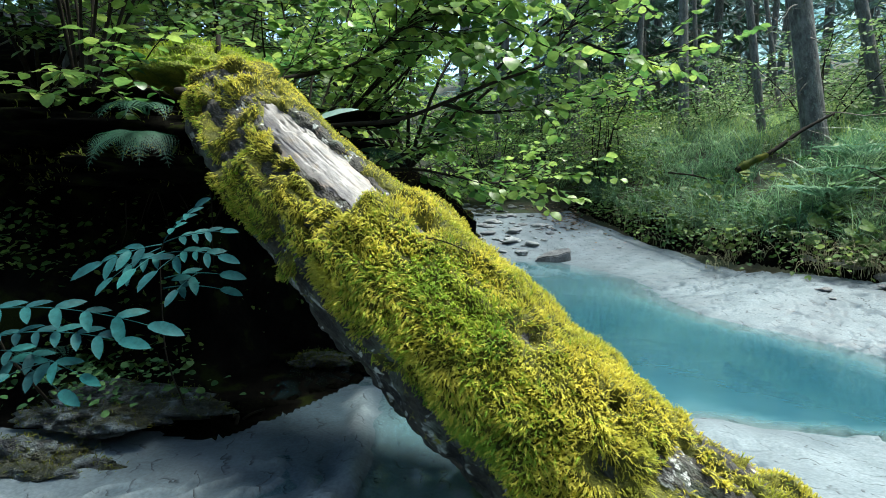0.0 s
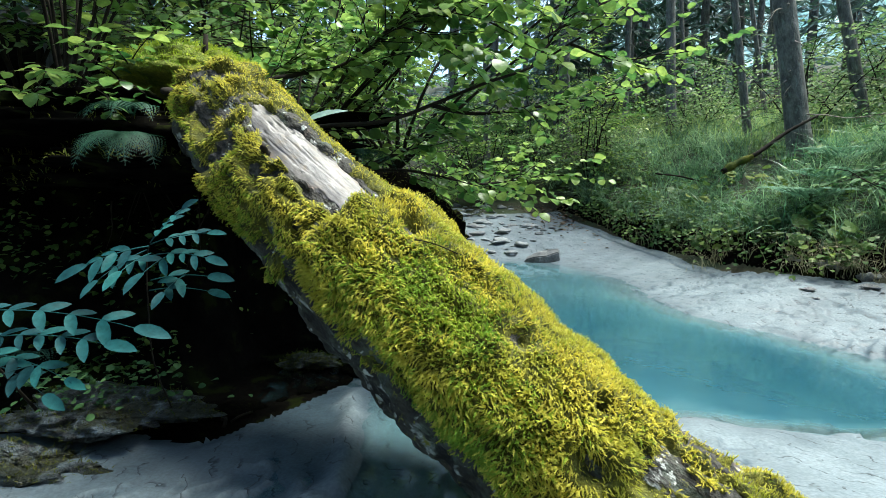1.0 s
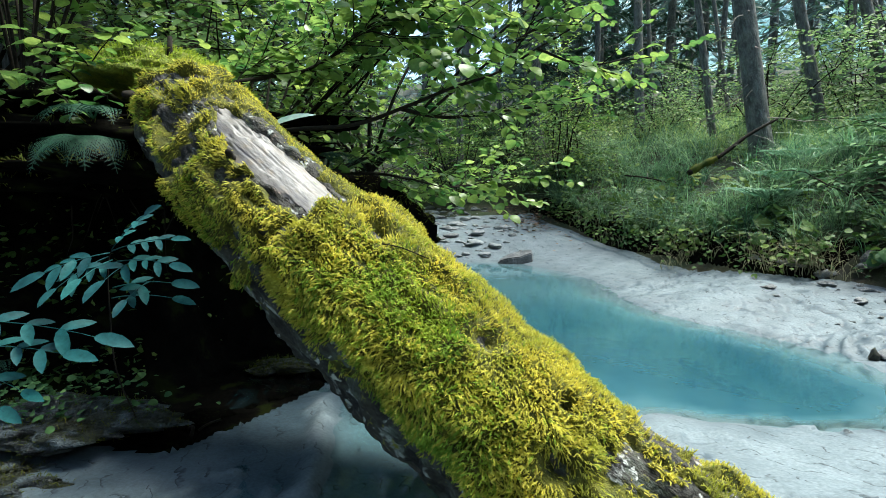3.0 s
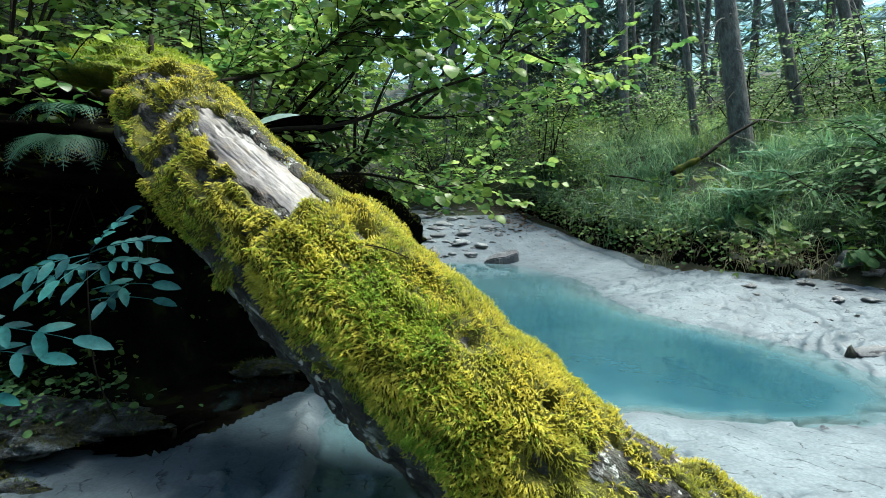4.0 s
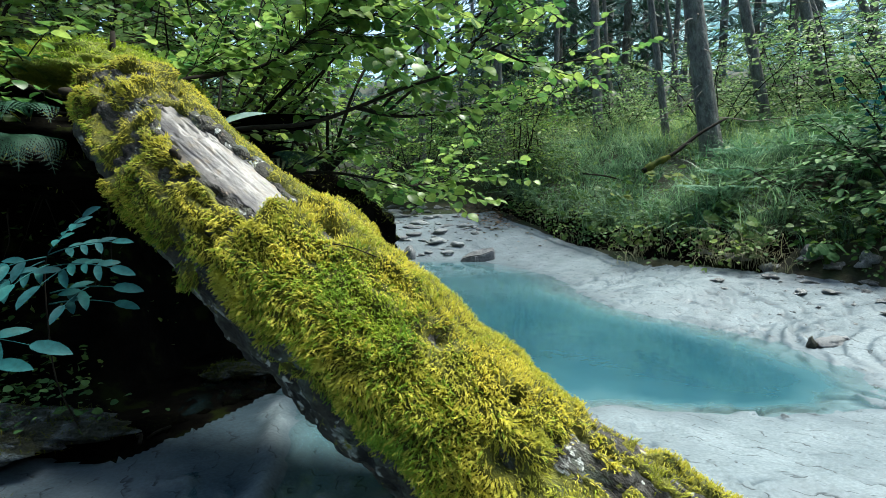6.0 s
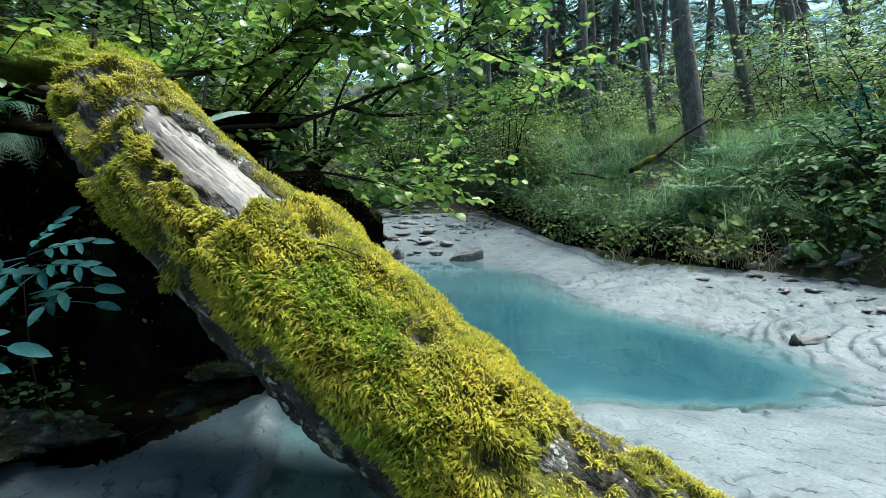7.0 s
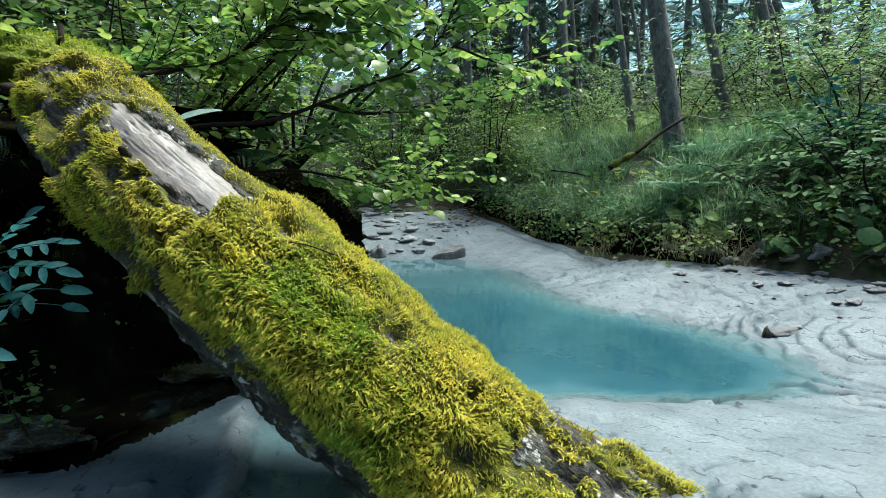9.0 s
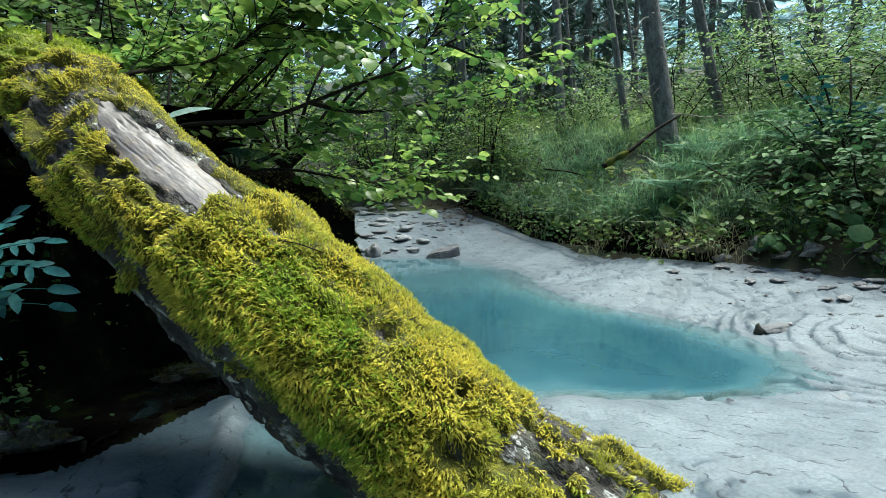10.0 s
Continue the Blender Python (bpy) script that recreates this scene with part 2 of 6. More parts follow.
def water_material():
    m = bpy.data.materials.new("milky_turquoise_water")
    m.use_nodes = True
    nt = m.node_tree
    n, li = nt.nodes, nt.links
    b = n["Principled BSDF"]
    co = n.new("ShaderNodeTexCoord")
    t = n.new("ShaderNodeTexNoise")
    t.inputs["Scale"].default_value, t.inputs["Detail"].default_value = 1.6, 4.0
    li.new(co.outputs["Object"], t.inputs["Vector"])
    r = n.new("ShaderNodeValToRGB")
    r.color_ramp.elements[0].position, r.color_ramp.elements[1].position = 0.35, 0.7
    r.color_ramp.elements[0].color, r.color_ramp.elements[1].color = (0.016, 0.059, 0.081, 1), (0.031, 0.090, 0.116, 1)
    li.new(t.outputs["Fac"], r.inputs[0])
    sh = n.new("ShaderNodeAttribute")
    sh.attribute_name = "body"
    mc_ = n.new("ShaderNodeMix")
    mc_.data_type = "RGBA"
    li.new(sh.outputs["Fac"], mc_.inputs["Factor"])
    mc_.inputs["A"].default_value = (0.075, 0.155, 0.175, 1)
    li.new(r.outputs[0], mc_.inputs["B"])
    li.new(mc_.outputs["Result"], b.inputs["Base Color"])
    b.inputs["Roughness"].default_value, b.inputs["IOR"].default_value = 0.06, 1.33
    # clear at the shallow rim, milky where it is deep
    at = n.new("ShaderNodeAttribute")
    at.attribute_name = "depth"
    cl = n.new("ShaderNodeBsdfTransparent")
    cl.inputs[0].default_value = (0.80, 0.95, 0.97, 1)
    gl = n.new("ShaderNodeBsdfGlossy")
    gl.inputs["Roughness"].default_value = 0.05
    fr = n.new("ShaderNodeFresnel")
    fr.inputs[0].default_value = 1.33
    rim = n.new("ShaderNodeMixShader")
    li.new(fr.outputs[0], rim.inputs[0])
    li.new(cl.outputs[0], rim.inputs[1])
    li.new(gl.outputs[0], rim.inputs[2])
    ms = n.new("ShaderNodeMixShader")
    li.new(at.outputs["Fac"], ms.inputs[0])
    li.new(rim.outputs[0], ms.inputs[1])
    li.new(b.outputs[0], ms.inputs[2])
    li.new(ms.outputs[0], n["Material Output"].inputs["Surface"])
    w = n.new("ShaderNodeTexNoise")
    w.inputs["Scale"].default_value, w.inputs["Detail"].default_value = 9.0, 2.0
    li.new(co.outputs["Object"], w.inputs["Vector"])
    bp = n.new("ShaderNodeBump")
    bp.inputs["Strength"].default_value, bp.inputs["Distance"].default_value = 0.06, 0.02
    li.new(w.outputs["Fac"], bp.inputs["Height"])
    for node in (b, gl):
        li.new(bp.outputs[0], node.inputs["Normal"])
    return m


M_WATER = water_material()


# ---------------------------------------------------------------- mesh helpers
def mesh_object(name, verts, faces, material, parent=None, smooth=True, label=""):
    me = bpy.data.meshes.new(name)
    me.from_pydata(np.asarray(verts, float).tolist(), [], np.asarray(faces).tolist() if isinstance(faces, np.ndarray) else faces)
    me.materials.append(material)
    if smooth:
        me.polygons.foreach_set("use_smooth", [True] * len(me.polygons))
    me.update()
    ob = new(name, me)
    if parent is not None:
        ob.parent = parent
    return tagged(ob, label)


def empty(name, at=(0, 0, 0), **tags):
    ob = new(name)
    ob.location = at
    ob.empty_display_size = 0.05
    return tagged(ob, **tags)


def lattice(seed, n=256):
    return np.random.RandomState(seed).rand(n, n)


LAT = [lattice(k) for k in range(6)]


def vnoise(x, y, seed=0):
    """Smooth value noise, 0 to 1."""
    g = LAT[seed % 6]
    xi, yi = np.floor(x).astype(int), np.floor(y).astype(int)
    fx, fy = x - xi, y - yi
    fx, fy = fx * fx * (3 - 2 * fx), fy * fy * (3 - 2 * fy)
    a, b = g[xi % 256, yi % 256], g[(xi + 1) % 256, yi % 256]
    c, d = g[xi % 256, (yi + 1) % 256], g[(xi + 1) % 256, (yi + 1) % 256]
    return (a * (1 - fx) + b * fx) * (1 - fy) + (c * (1 - fx) + d * fx) * fy


def fnoise(x, y, seed=0, octaves=4):
    s, amp, tot = 0.0, 1.0, 0.0
    for k in range(octaves):
        s = s + amp * vnoise(x * 2 ** k + 17.3 * k, y * 2 ** k - 9.1 * k, seed + k)
        tot += amp
        amp *= 0.5
    return s / tot


def grid_faces(nu, nv, wrap=False):
    """Faces of a grid of nv rows of nu points."""
    i, j = np.meshgrid(np.arange(nu if wrap else nu - 1), np.arange(nv - 1))
    a = j * nu + i
    b = j * nu + (i + 1) % nu
    return np.stack([a, b, b + nu, a + nu], -1).reshape(-1, 4)


def line_distance(x, y, line, closed=False):
    """Distance to a line of points, and on which side: plus on its right."""
    pts = np.array(line, float)
    seg = list(zip(pts[:-1], pts[1:])) + ([(pts[-1], pts[0])] if closed else [])
    best, side = np.full(x.shape, 1e9), np.zeros(x.shape)
    for p, q in seg:
        d = q - p
        t = np.clip(((x - p[0]) * d[0] + (y - p[1]) * d[1]) / (d @ d), 0, 1)
        r = np.hypot(x - p[0] - t * d[0], y - p[1] - t * d[1])
        s = -(d[0] * (y - p[1]) - d[1] * (x - p[0]))
        m = r < best - 1e-9
        best, side = np.where(m, r, best), np.where(m, s, side)
    return best * np.where(side >= 0, 1, -1)


def inside(x, y, ring):
    pts = np.array(ring, float)
    c = np.zeros(x.shape, bool)
    for (x0, y0), (x1, y1) in zip(pts, np.roll(pts, -1, 0)):
        if y0 != y1:
            c ^= ((y0 > y) != (y1 > y)) & (x < (x1 - x0) * (y - y0) / (y1 - y0) + x0)
    return c


def rod(points, radii, sides=8):
    """Verts and faces of a round limb through the points."""
    pts = [Vector(p) for p in points]
    verts, faces = [], []
    ref = Vector((0.31, 0.2, 0.93))
    for k, p in enumerate(pts):
        d = (pts[min(k + 1, len(pts) - 1)] - pts[max(k - 1, 0)]).normalized()
        u = d.cross(ref)
        u = u.normalized() if u.length > 0.05 else d.cross(Vector((1, 0, 0))).normalized()
        w = d.cross(u)
        for j in range(sides):
            a = 2 * math.pi * j / sides
            verts.append(p + (u * math.cos(a) + w * math.sin(a)) * radii[k])
    for k in range(len(pts) - 1):
        for j in range(sides):
            a, b = k * sides + j, k * sides + (j + 1) % sides
            faces.append((a, b, b + sides, a + sides))
    faces.append(tuple(range(sides - 1, -1, -1)))
    faces.append(tuple(len(verts) - sides + j for j in range(sides)))
    return [tuple(v) for v in verts], faces


def join(bits):
    """Several (verts, faces) as one."""
    verts, faces = [], []
    for v, f in bits:
        o = len(verts)
        verts += v
        faces += [tuple(i + o for i in q) for q in f]
    return verts, faces


def smooth_line(points, steps=6):
    """A Catmull-Rom line through the points."""
    p = [Vector(q) for q in points]
    p = [2 * p[0] - p[1]] + p + [2 * p[-1] - p[-2]]
    out = []
    for k in range(1, len(p) - 2):
        for s in range(steps):
            t = s / steps
            out.append(0.5 * (2 * p[k] + (p[k + 1] - p[k - 1]) * t + (2 * p[k - 1] - 5 * p[k] + 4 * p[k + 1] - p[k + 2]) * t * t
                              + (3 * p[k] - p[k - 1] - 3 * p[k + 1] + p[k + 2]) * t ** 3))
    out.append(p[-2])
    return out


def stamp(base_v, base_f, frames, bend=None):
    """Many copies of one small shape as one set of verts and faces. frames: n x 3 x 4 (axes as columns, then the place)."""
    bv, bf = np.array(base_v, float), np.array(base_f)
    fr = np.asarray(frames, float)
    v = np.einsum("nij,kj->nki", fr[:, :, :3], bv) + fr[:, None, :, 3]
    f = bf[None] + (np.arange(len(fr)) * len(bv))[:, None, None]
    return v.reshape(-1, 3), f.reshape(-1, bf.shape[1])


def frames_from(place, out, up, size):
    """Axes for stamp: y along out, z near up. Arrays n x 3; size n."""
    y = out / (np.linalg.norm(out, axis=1, keepdims=True) + 1e-9)
    x = np.cross(y, up)
    x /= np.linalg.norm(x, axis=1, keepdims=True) + 1e-9
    z = np.cross(x, y)
    s = np.asarray(size)[:, None]
    return np.stack([x * s, y * s, z * s, place], -1)


# ---------------------------------------------------------------- ground and water
POOL = [(0.45, 6.5), (1.40, 6.1), (1.72, 5.35), (1.82, 4.73), (1.76, 3.86), (1.74, 3.35), (1.98, 2.88), (2.15, 2.55), (2.2, 2.25), (2.22, 1.9), (2.05, 1.63),
        (1.66, 1.57), (1.22, 1.63), (0.93, 1.78), (0.55, 1.75), (0.30, 1.2), (0.0, 0.8), (-0.3, 0.8), (-0.27, 1.3), (-0.33, 1.98), (-0.2, 2.8),
        (-0.05, 4.0), (0.05, 5.2), (0.2, 6.2)]
RIGHT_FOOT = [(3.9, -8), (3.9, 0.5), (3.6, 2.3), (3.2, 3.25), (2.85, 3.8), (2.6, 4.35), (2.62, 5.2), (2.4, 7.2), (1.9, 9.0), (0.8, 11), (-2, 13), (-12, 16), (-400, 90)]
LEFT_FOOT = [(-400, 1.2), (-10, 1.5), (-2.2, 1.70), (-1.06, 1.70), (-0.76, 1.63), (-0.61, 1.81), (-0.46, 2.05), (-0.39, 2.2), (-0.28, 2.7), (-0.1, 3.5), (0.1, 4.4), (0.05, 5.6), (0.0, 7), (-0.4, 9),
             (-3, 11), (-12, 13), (-400, 80)]


def height(x, y):
    """The ground's height, and how much of it is silt."""
    d = np.abs(line_distance(x, y, POOL, True)) * np.where(inside(x, y, POOL), -1, 1)
    d = d + 0.10 * (fnoise(x * 2.5, y * 2.5, 1) - 0.5) + 0.06 * (fnoise(x * 11, y * 11, 3, 2) - 0.5)
    steep = 1 + 2.0 * np.clip((2.1 - y) * 2.5, 0, 1) * np.clip((1.95 - x) * 2.5, 0, 1)
    far = np.interp(y, [3.5, 4.0], [1, 0.45])
    z = np.where(d < 0, -np.interp(-d * steep, [0, 0.12, 0.3, 0.55], [0, 0.018, 0.10, 0.28]) * far * np.clip(0.12 + (x - 0.1) * 1.6, 0.12, 1), np.interp(d, [0, 0.25, 0.9, 3], [0, 0.045, 0.17, 0.33]))
    z = z + 0.035 * (fnoise(x * 1.7, y * 1.7, 2) - 0.5) * np.clip(d * 3 + 0.4, 0, 1)
    z = np.where((x < 0.2) & (d > 0), z * np.clip(0.12 + (x + 0.25) * 1.8, 0.12, 1), z)
    bar = (x + 0.30 + 0.03 * np.sin(y * 7) + 0.09 * (fnoise(x * 7, y * 7, 1, 3) - 0.5)) / 0.045
    z = z + 0.03 * np.exp(-bar * bar) * np.clip((2.1 - y) * 6, 0, 1) * np.clip((y - 0.7) * 6, 0, 1)
    # scalloped lips in the drying silt
    q = (x * 6.5 + y * 2.6) + 3.6 * fnoise(x * 2.2, y * 2.2, 3) + 2.6 * fnoise(x * 6.5, y * 6.5, 4, 2)
    lip = q - np.floor(q)
    amp = 0.018 * np.clip(fnoise(x * 4.1, y * 4.1, 5, 3) * 5 - 2.0, 0, 1) * np.clip((d + 0.25) * 4, 0, 1) * np.clip((5.0 - y) * 2, 0, 1)
    z = z + amp * (lip ** 3 - 0.3)
    # ripple fronts that curve round the pool's shallow end, and smaller ones up the far slope
    rr = np.hypot(x - 3.0, (y - 1.75) * 1.15) / 0.105 + 1.6 * fnoise(x * 5, y * 5, 2, 2)
    lip2 = rr - np.floor(rr)
    amp2 = 0.018 * np.clip((x - 1.62) * 3.5, 0, 1) * np.clip((2.75 - x) * 4, 0, 1) * np.clip((y - 1.25) * 5, 0, 1) * np.clip((2.75 - y) * 4, 0, 1) * np.clip(fnoise(x * 4.5, y * 4.5, 0, 2) * 5 - 1.6, 0, 1)
    z = z + amp2 * (lip2 ** 3 - 0.3)
    r3 = (x * 8.5 - y * 2.0) + 2.2 * fnoise(x * 3.5, y * 3.5, 1, 3) + 0.9 * fnoise(x * 9, y * 9, 3, 2)
    lip3 = r3 - np.floor(r3)
    amp3 = 0.010 * np.clip((y - 2.1) * 3, 0, 1) * np.clip((4.9 - y) * 3, 0, 1) * np.clip((x - 1.4) * 4, 0, 1) * np.clip(fnoise(x * 7, y * 15, 4, 2) * 9 - 3.5, 0, 1)
    z = z + amp3 * (lip3 ** 2 - 0.4)
    # upstream the bed climbs in small ledges
    up = np.clip(y - 6.2, 0, 40)
    z = z + np.interp(up, [0, 0.5, 2, 5, 40], [0, 0.05, 0.22, 0.6, 6])
    e = line_distance(x, y, RIGHT_FOOT)
    e = e + 0.25 * (fnoise(x * 1.3, y * 1.3, 2) - 0.5)
    zr = np.interp(e, [0, 0.06, 0.3, 0.7, 1.6, 3.2, 6, 14, 30, 70, 200, 500], [0, 0.05, 0.24, 0.46, 0.84, 1.25, 1.6, 2.4, 4.2, 9, 24, 50])
    zr = zr + np.clip(e, 0, 1) * 0.22 * (fnoise(x * 0.9, y * 0.9, 4) - 0.5)
    g = -line_distance(x, y, LEFT_FOOT)
    cave = 0.4 * np.clip((x + 1.7) * 4, 0, 1) + 0.6 * np.clip((x + 1.05) * 5, 0, 1)
    cave = cave * np.clip((-0.1 - x) * 4, 0, 1) * np.clip((2.9 - y) * 4, 0, 1)
    zl = np.interp(g - 0.55 * cave, [0, 0.12, 0.3, 0.6, 1.0, 1.8, 4, 12, 40, 120, 400], [0, 0.06, 0.45, 0.85, 1.12, 1.45, 2.6, 7, 20, 45, 90])
    zl = zl + np.clip(g, 0, 1) * 0.3 * (fnoise(x * 1.1, y * 1.1, 0) - 0.5)
    # unseen slope behind the camera, added to cut off low sky light
    zb = np.interp(-y, [0.8, 2, 6, 20, 60, 400], [0, 0.35, 2.2, 10, 32, 150])
    z = z + 0.012 * np.clip((e + 0.16) / 0.05, 0, 1) * np.clip((y - 2.6) * 2, 0, 1)
    z = z + np.where(e > 0, zr, 0) + np.where(g > 0, zl, 0) + zb
    # groove under the far bank's thin silt shelf, its shadow gap painted dark
    seam = np.exp(-((e + 0.13 + 0.05 * (fnoise(x * 3, y * 3, 5, 2) - 0.5)) / 0.008) ** 2) * np.clip((y - 3.9) * 2, 0, 1) * np.clip((9.0 - y), 0, 1)
    z = z - 0.012 * seam
    # dark mask: paints shade into ripple hollows and groove, where light shows little
    hollow = np.maximum.reduce([np.clip(seam * 1.2, 0, 1), np.clip((0.15 - lip) / 0.06, 0, 1) * np.clip(amp * 70, 0, 1), np.clip((0.22 - lip2) / 0.08, 0, 1) * np.clip(amp2 * 90, 0, 1),
                                np.clip((0.28 - lip3) / 0.10, 0, 1) * np.clip(amp3 * 170, 0, 1)])
    silt = (np.maximum(e, g) < 0.0) & (y > -1.2) & (y < 8.5)
    return z, silt, hollow


def spread(a, b, step, low, high, grow=1.13):
    mid = list(np.arange(a, b + step / 2, step))
    s, v, out = step, b, []
    while v < high:
        s *= grow
        v += s
        out.append(v)
    s, v, left = step, a, []
    while v > low:
        s *= grow
        v -= s
        left.append(v)
    return np.array(left[::-1] + mid + out)


gx = spread(-1.25, 3.0, 0.0155, -380, 380)
gy = np.concatenate([spread(1.05, 4.3, 0.018, -360, 4.3, 1.10), spread(4.33, 7.6, 0.034, 4.33, 420, 1.12)])
GX, GY = np.meshgrid(gx, gy)
GZ, SILT, HOLLOW = height(GX, GY)
ground = mesh_object("ground", np.stack([GX, GY, GZ], -1).reshape(-1, 3), grid_faces(len(gx), len(gy)), M_GROUND)
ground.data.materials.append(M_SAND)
ground.data.materials.append(M_SHADESOIL)
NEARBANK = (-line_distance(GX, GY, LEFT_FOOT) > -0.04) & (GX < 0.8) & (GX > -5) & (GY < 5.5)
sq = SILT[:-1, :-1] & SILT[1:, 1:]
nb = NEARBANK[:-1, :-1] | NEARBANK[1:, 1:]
# band of blackened soil paints the undercut shade along the far bank's foot
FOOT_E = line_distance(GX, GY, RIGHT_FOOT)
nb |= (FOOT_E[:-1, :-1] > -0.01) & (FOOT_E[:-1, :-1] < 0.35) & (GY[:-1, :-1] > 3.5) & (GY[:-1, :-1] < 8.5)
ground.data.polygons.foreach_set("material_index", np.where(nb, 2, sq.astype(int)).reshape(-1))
tagged(ground, "pale silt stream bed between dark earthy forest banks", "ground", kind="structure")


# holds waterline wetness and the shade painted under log and bank
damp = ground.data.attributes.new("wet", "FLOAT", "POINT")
wet_shade = np.clip((0.030 - GZ + 0.025 * (fnoise(GX * 5, GY * 5, 2) - 0.5)) / 0.03, 0, 1)
wet_shade = wet_shade * np.where(GX > 0.45, 0.5, 1.0)
wet_shade = np.where(GZ < 0, np.clip(1 + GZ * 140, 0.08, 1) * wet_shade * np.where(GX > 0.45, 0.4, 1.0), wet_shade)
# damp and painted-in shade under log and bank, but for one raised streak
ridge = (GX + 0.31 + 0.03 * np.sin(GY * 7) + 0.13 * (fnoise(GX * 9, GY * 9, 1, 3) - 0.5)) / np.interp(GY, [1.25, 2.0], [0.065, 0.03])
damp_shade = np.interp(GY, [1.05, 1.4, 1.85], [0, 0.15, 0.75]) * np.clip((0.45 - GX) * 3, 0, 1) * np.clip((2.6 - GY) * 3, 0, 1) * (1 - np.exp(-ridge * ridge))
wet_shade = np.maximum(wet_shade, damp_shade * (0.75 + 0.5 * (fnoise(GX * 4, GY * 4, 4) - 0.5)))
damp.data.foreach_set("value", np.maximum(wet_shade, HOLLOW * 0.9).reshape(-1))


def ground_z(x, y):
    return float(height(np.array([float(x)]), np.array([float(y)]))[0][0])


wx, wy = np.arange(-0.7, 2.6, 0.04), np.arange(0.4, 6.9, 0.04)
WX, WY = np.meshgrid(wx, wy)
bed = height(WX, WY)[0]
water = mesh_object("water", np.stack([WX, WY, np.zeros_like(WX)], -1).reshape(-1, 3), grid_faces(len(wx), len(wy)), M_WATER)
deep = water.data.attributes.new("depth", "FLOAT", "POINT")
deep.data.foreach_set("value", np.clip((-bed - 0.001) / 0.06, 0, 1).reshape(-1))
body = water.data.attributes.new("body", "FLOAT", "POINT")
body.data.foreach_set("value", (np.clip(-bed / 0.13, 0, 1) * np.interp(WY, [3.4, 4.3], [1, 0.35])).reshape(-1))
water.visible_shadow = False
tagged(water, "still milky turquoise pool of meltwater", "water", kind="structure")


# ---------------------------------------------------------------- the fallen log
LOG_TOP, LOG_LOW = Vector((-1.0786, 2.1736, 1.3476)), Vector((0.7669, 0.9457, -0.1453))
LOG_LEN = (LOG_LOW - LOG_TOP).length
LOG_DIR = (LOG_LOW - LOG_TOP).normalized()
LOG_U = LOG_DIR.cross(Vector((0, 0, 1))).normalized()      # level, across the log
LOG_W = LOG_U.cross(LOG_DIR).normalized()                  # up from the log's back
LOG_FRAME = Matrix.Translation(LOG_TOP) @ Matrix((LOG_U, LOG_W, LOG_DIR)).transposed().to_4x4()


def log_local(v, a, lift=0.0):
    """Places on the log in its own axes: v from 0 at its upper end to 1, a the angle round it, 0 on its back."""
    v, a = np.asarray(v, float), np.asarray(a, float)
    r = np.interp(v, [0.14, 0.155, 0.18, 0.275, 0.45, 0.625, 0.8, 0.975, 1.15], [0.02, 0.15, 0.182, 0.195, 0.213, 0.219, 0.221, 0.238, 0.25])
    r = r * (1 + 0.09 * (fnoise(v * 9 + 3, np.sin(a) * 1.5 + 2 + np.cos(a), 1) - 0.5)) + lift
    bu = np.interp(v, [0.1, 0.275, 0.45, 0.625, 0.8, 0.975, 1.15], [0.024, 0.05, 0.058, 0.044, 0.012, -0.03, -0.07])
    bw = np.interp(v, [0.1, 0.275, 0.45, 0.625, 0.8, 0.975, 1.15], [0.026, 0.003, -0.022, -0.04, -0.042, -0.008, 0.045])
    return np.stack([np.sin(a) * r + bu, np.cos(a) * r + bw, v * LOG_LEN], -1)


def patch(v, a, v0, v1, a0, a1, ev=0.02, ea=0.15):
    """1 inside a patch of the log, fading at a ragged edge."""
    v = v + 0.03 * (fnoise(v * 25, a * 4, 3) - 0.5)
    a = a + 0.5 * (fnoise(v * 30 + 5, a * 5, 4) - 0.5)
    f = np.minimum(np.minimum(v - v0, v1 - v) / ev, np.minimum(a - a0, a1 - a) / ea)
    return np.clip(f, 0, 1)


def bare_wood(v, a):
    """1 where the bark has come away: a tongue that narrows upwards, torn along the grain."""
    rag = 0.20 * (fnoise(v * 26, a * 2 + 7, 3, 3) - 0.5) + 0.10 * (fnoise(v * 90, a * 3, 1, 2) - 0.5)
    end = 0.035 * (fnoise(a * 7 + 3, v * 5, 4, 3) - 0.5)
    a0 = np.interp(v, [0.27, 0.345, 0.46], [0.26, 0.12, 0.0]) + rag
    a1 = np.interp(v, [0.27, 0.30, 0.36, 0.40, 0.43, 0.47], [0.52, 0.76, 0.90, 0.80, 0.74, 0.60]) + rag * 1.3
    f = np.minimum(np.minimum(v - 0.268 - end, 0.468 + 0.03 * (a < 0.35) - v + end) / 0.006, np.minimum(a - a0, a1 - a) / 0.05)
    return np.clip(f, 0, 1)


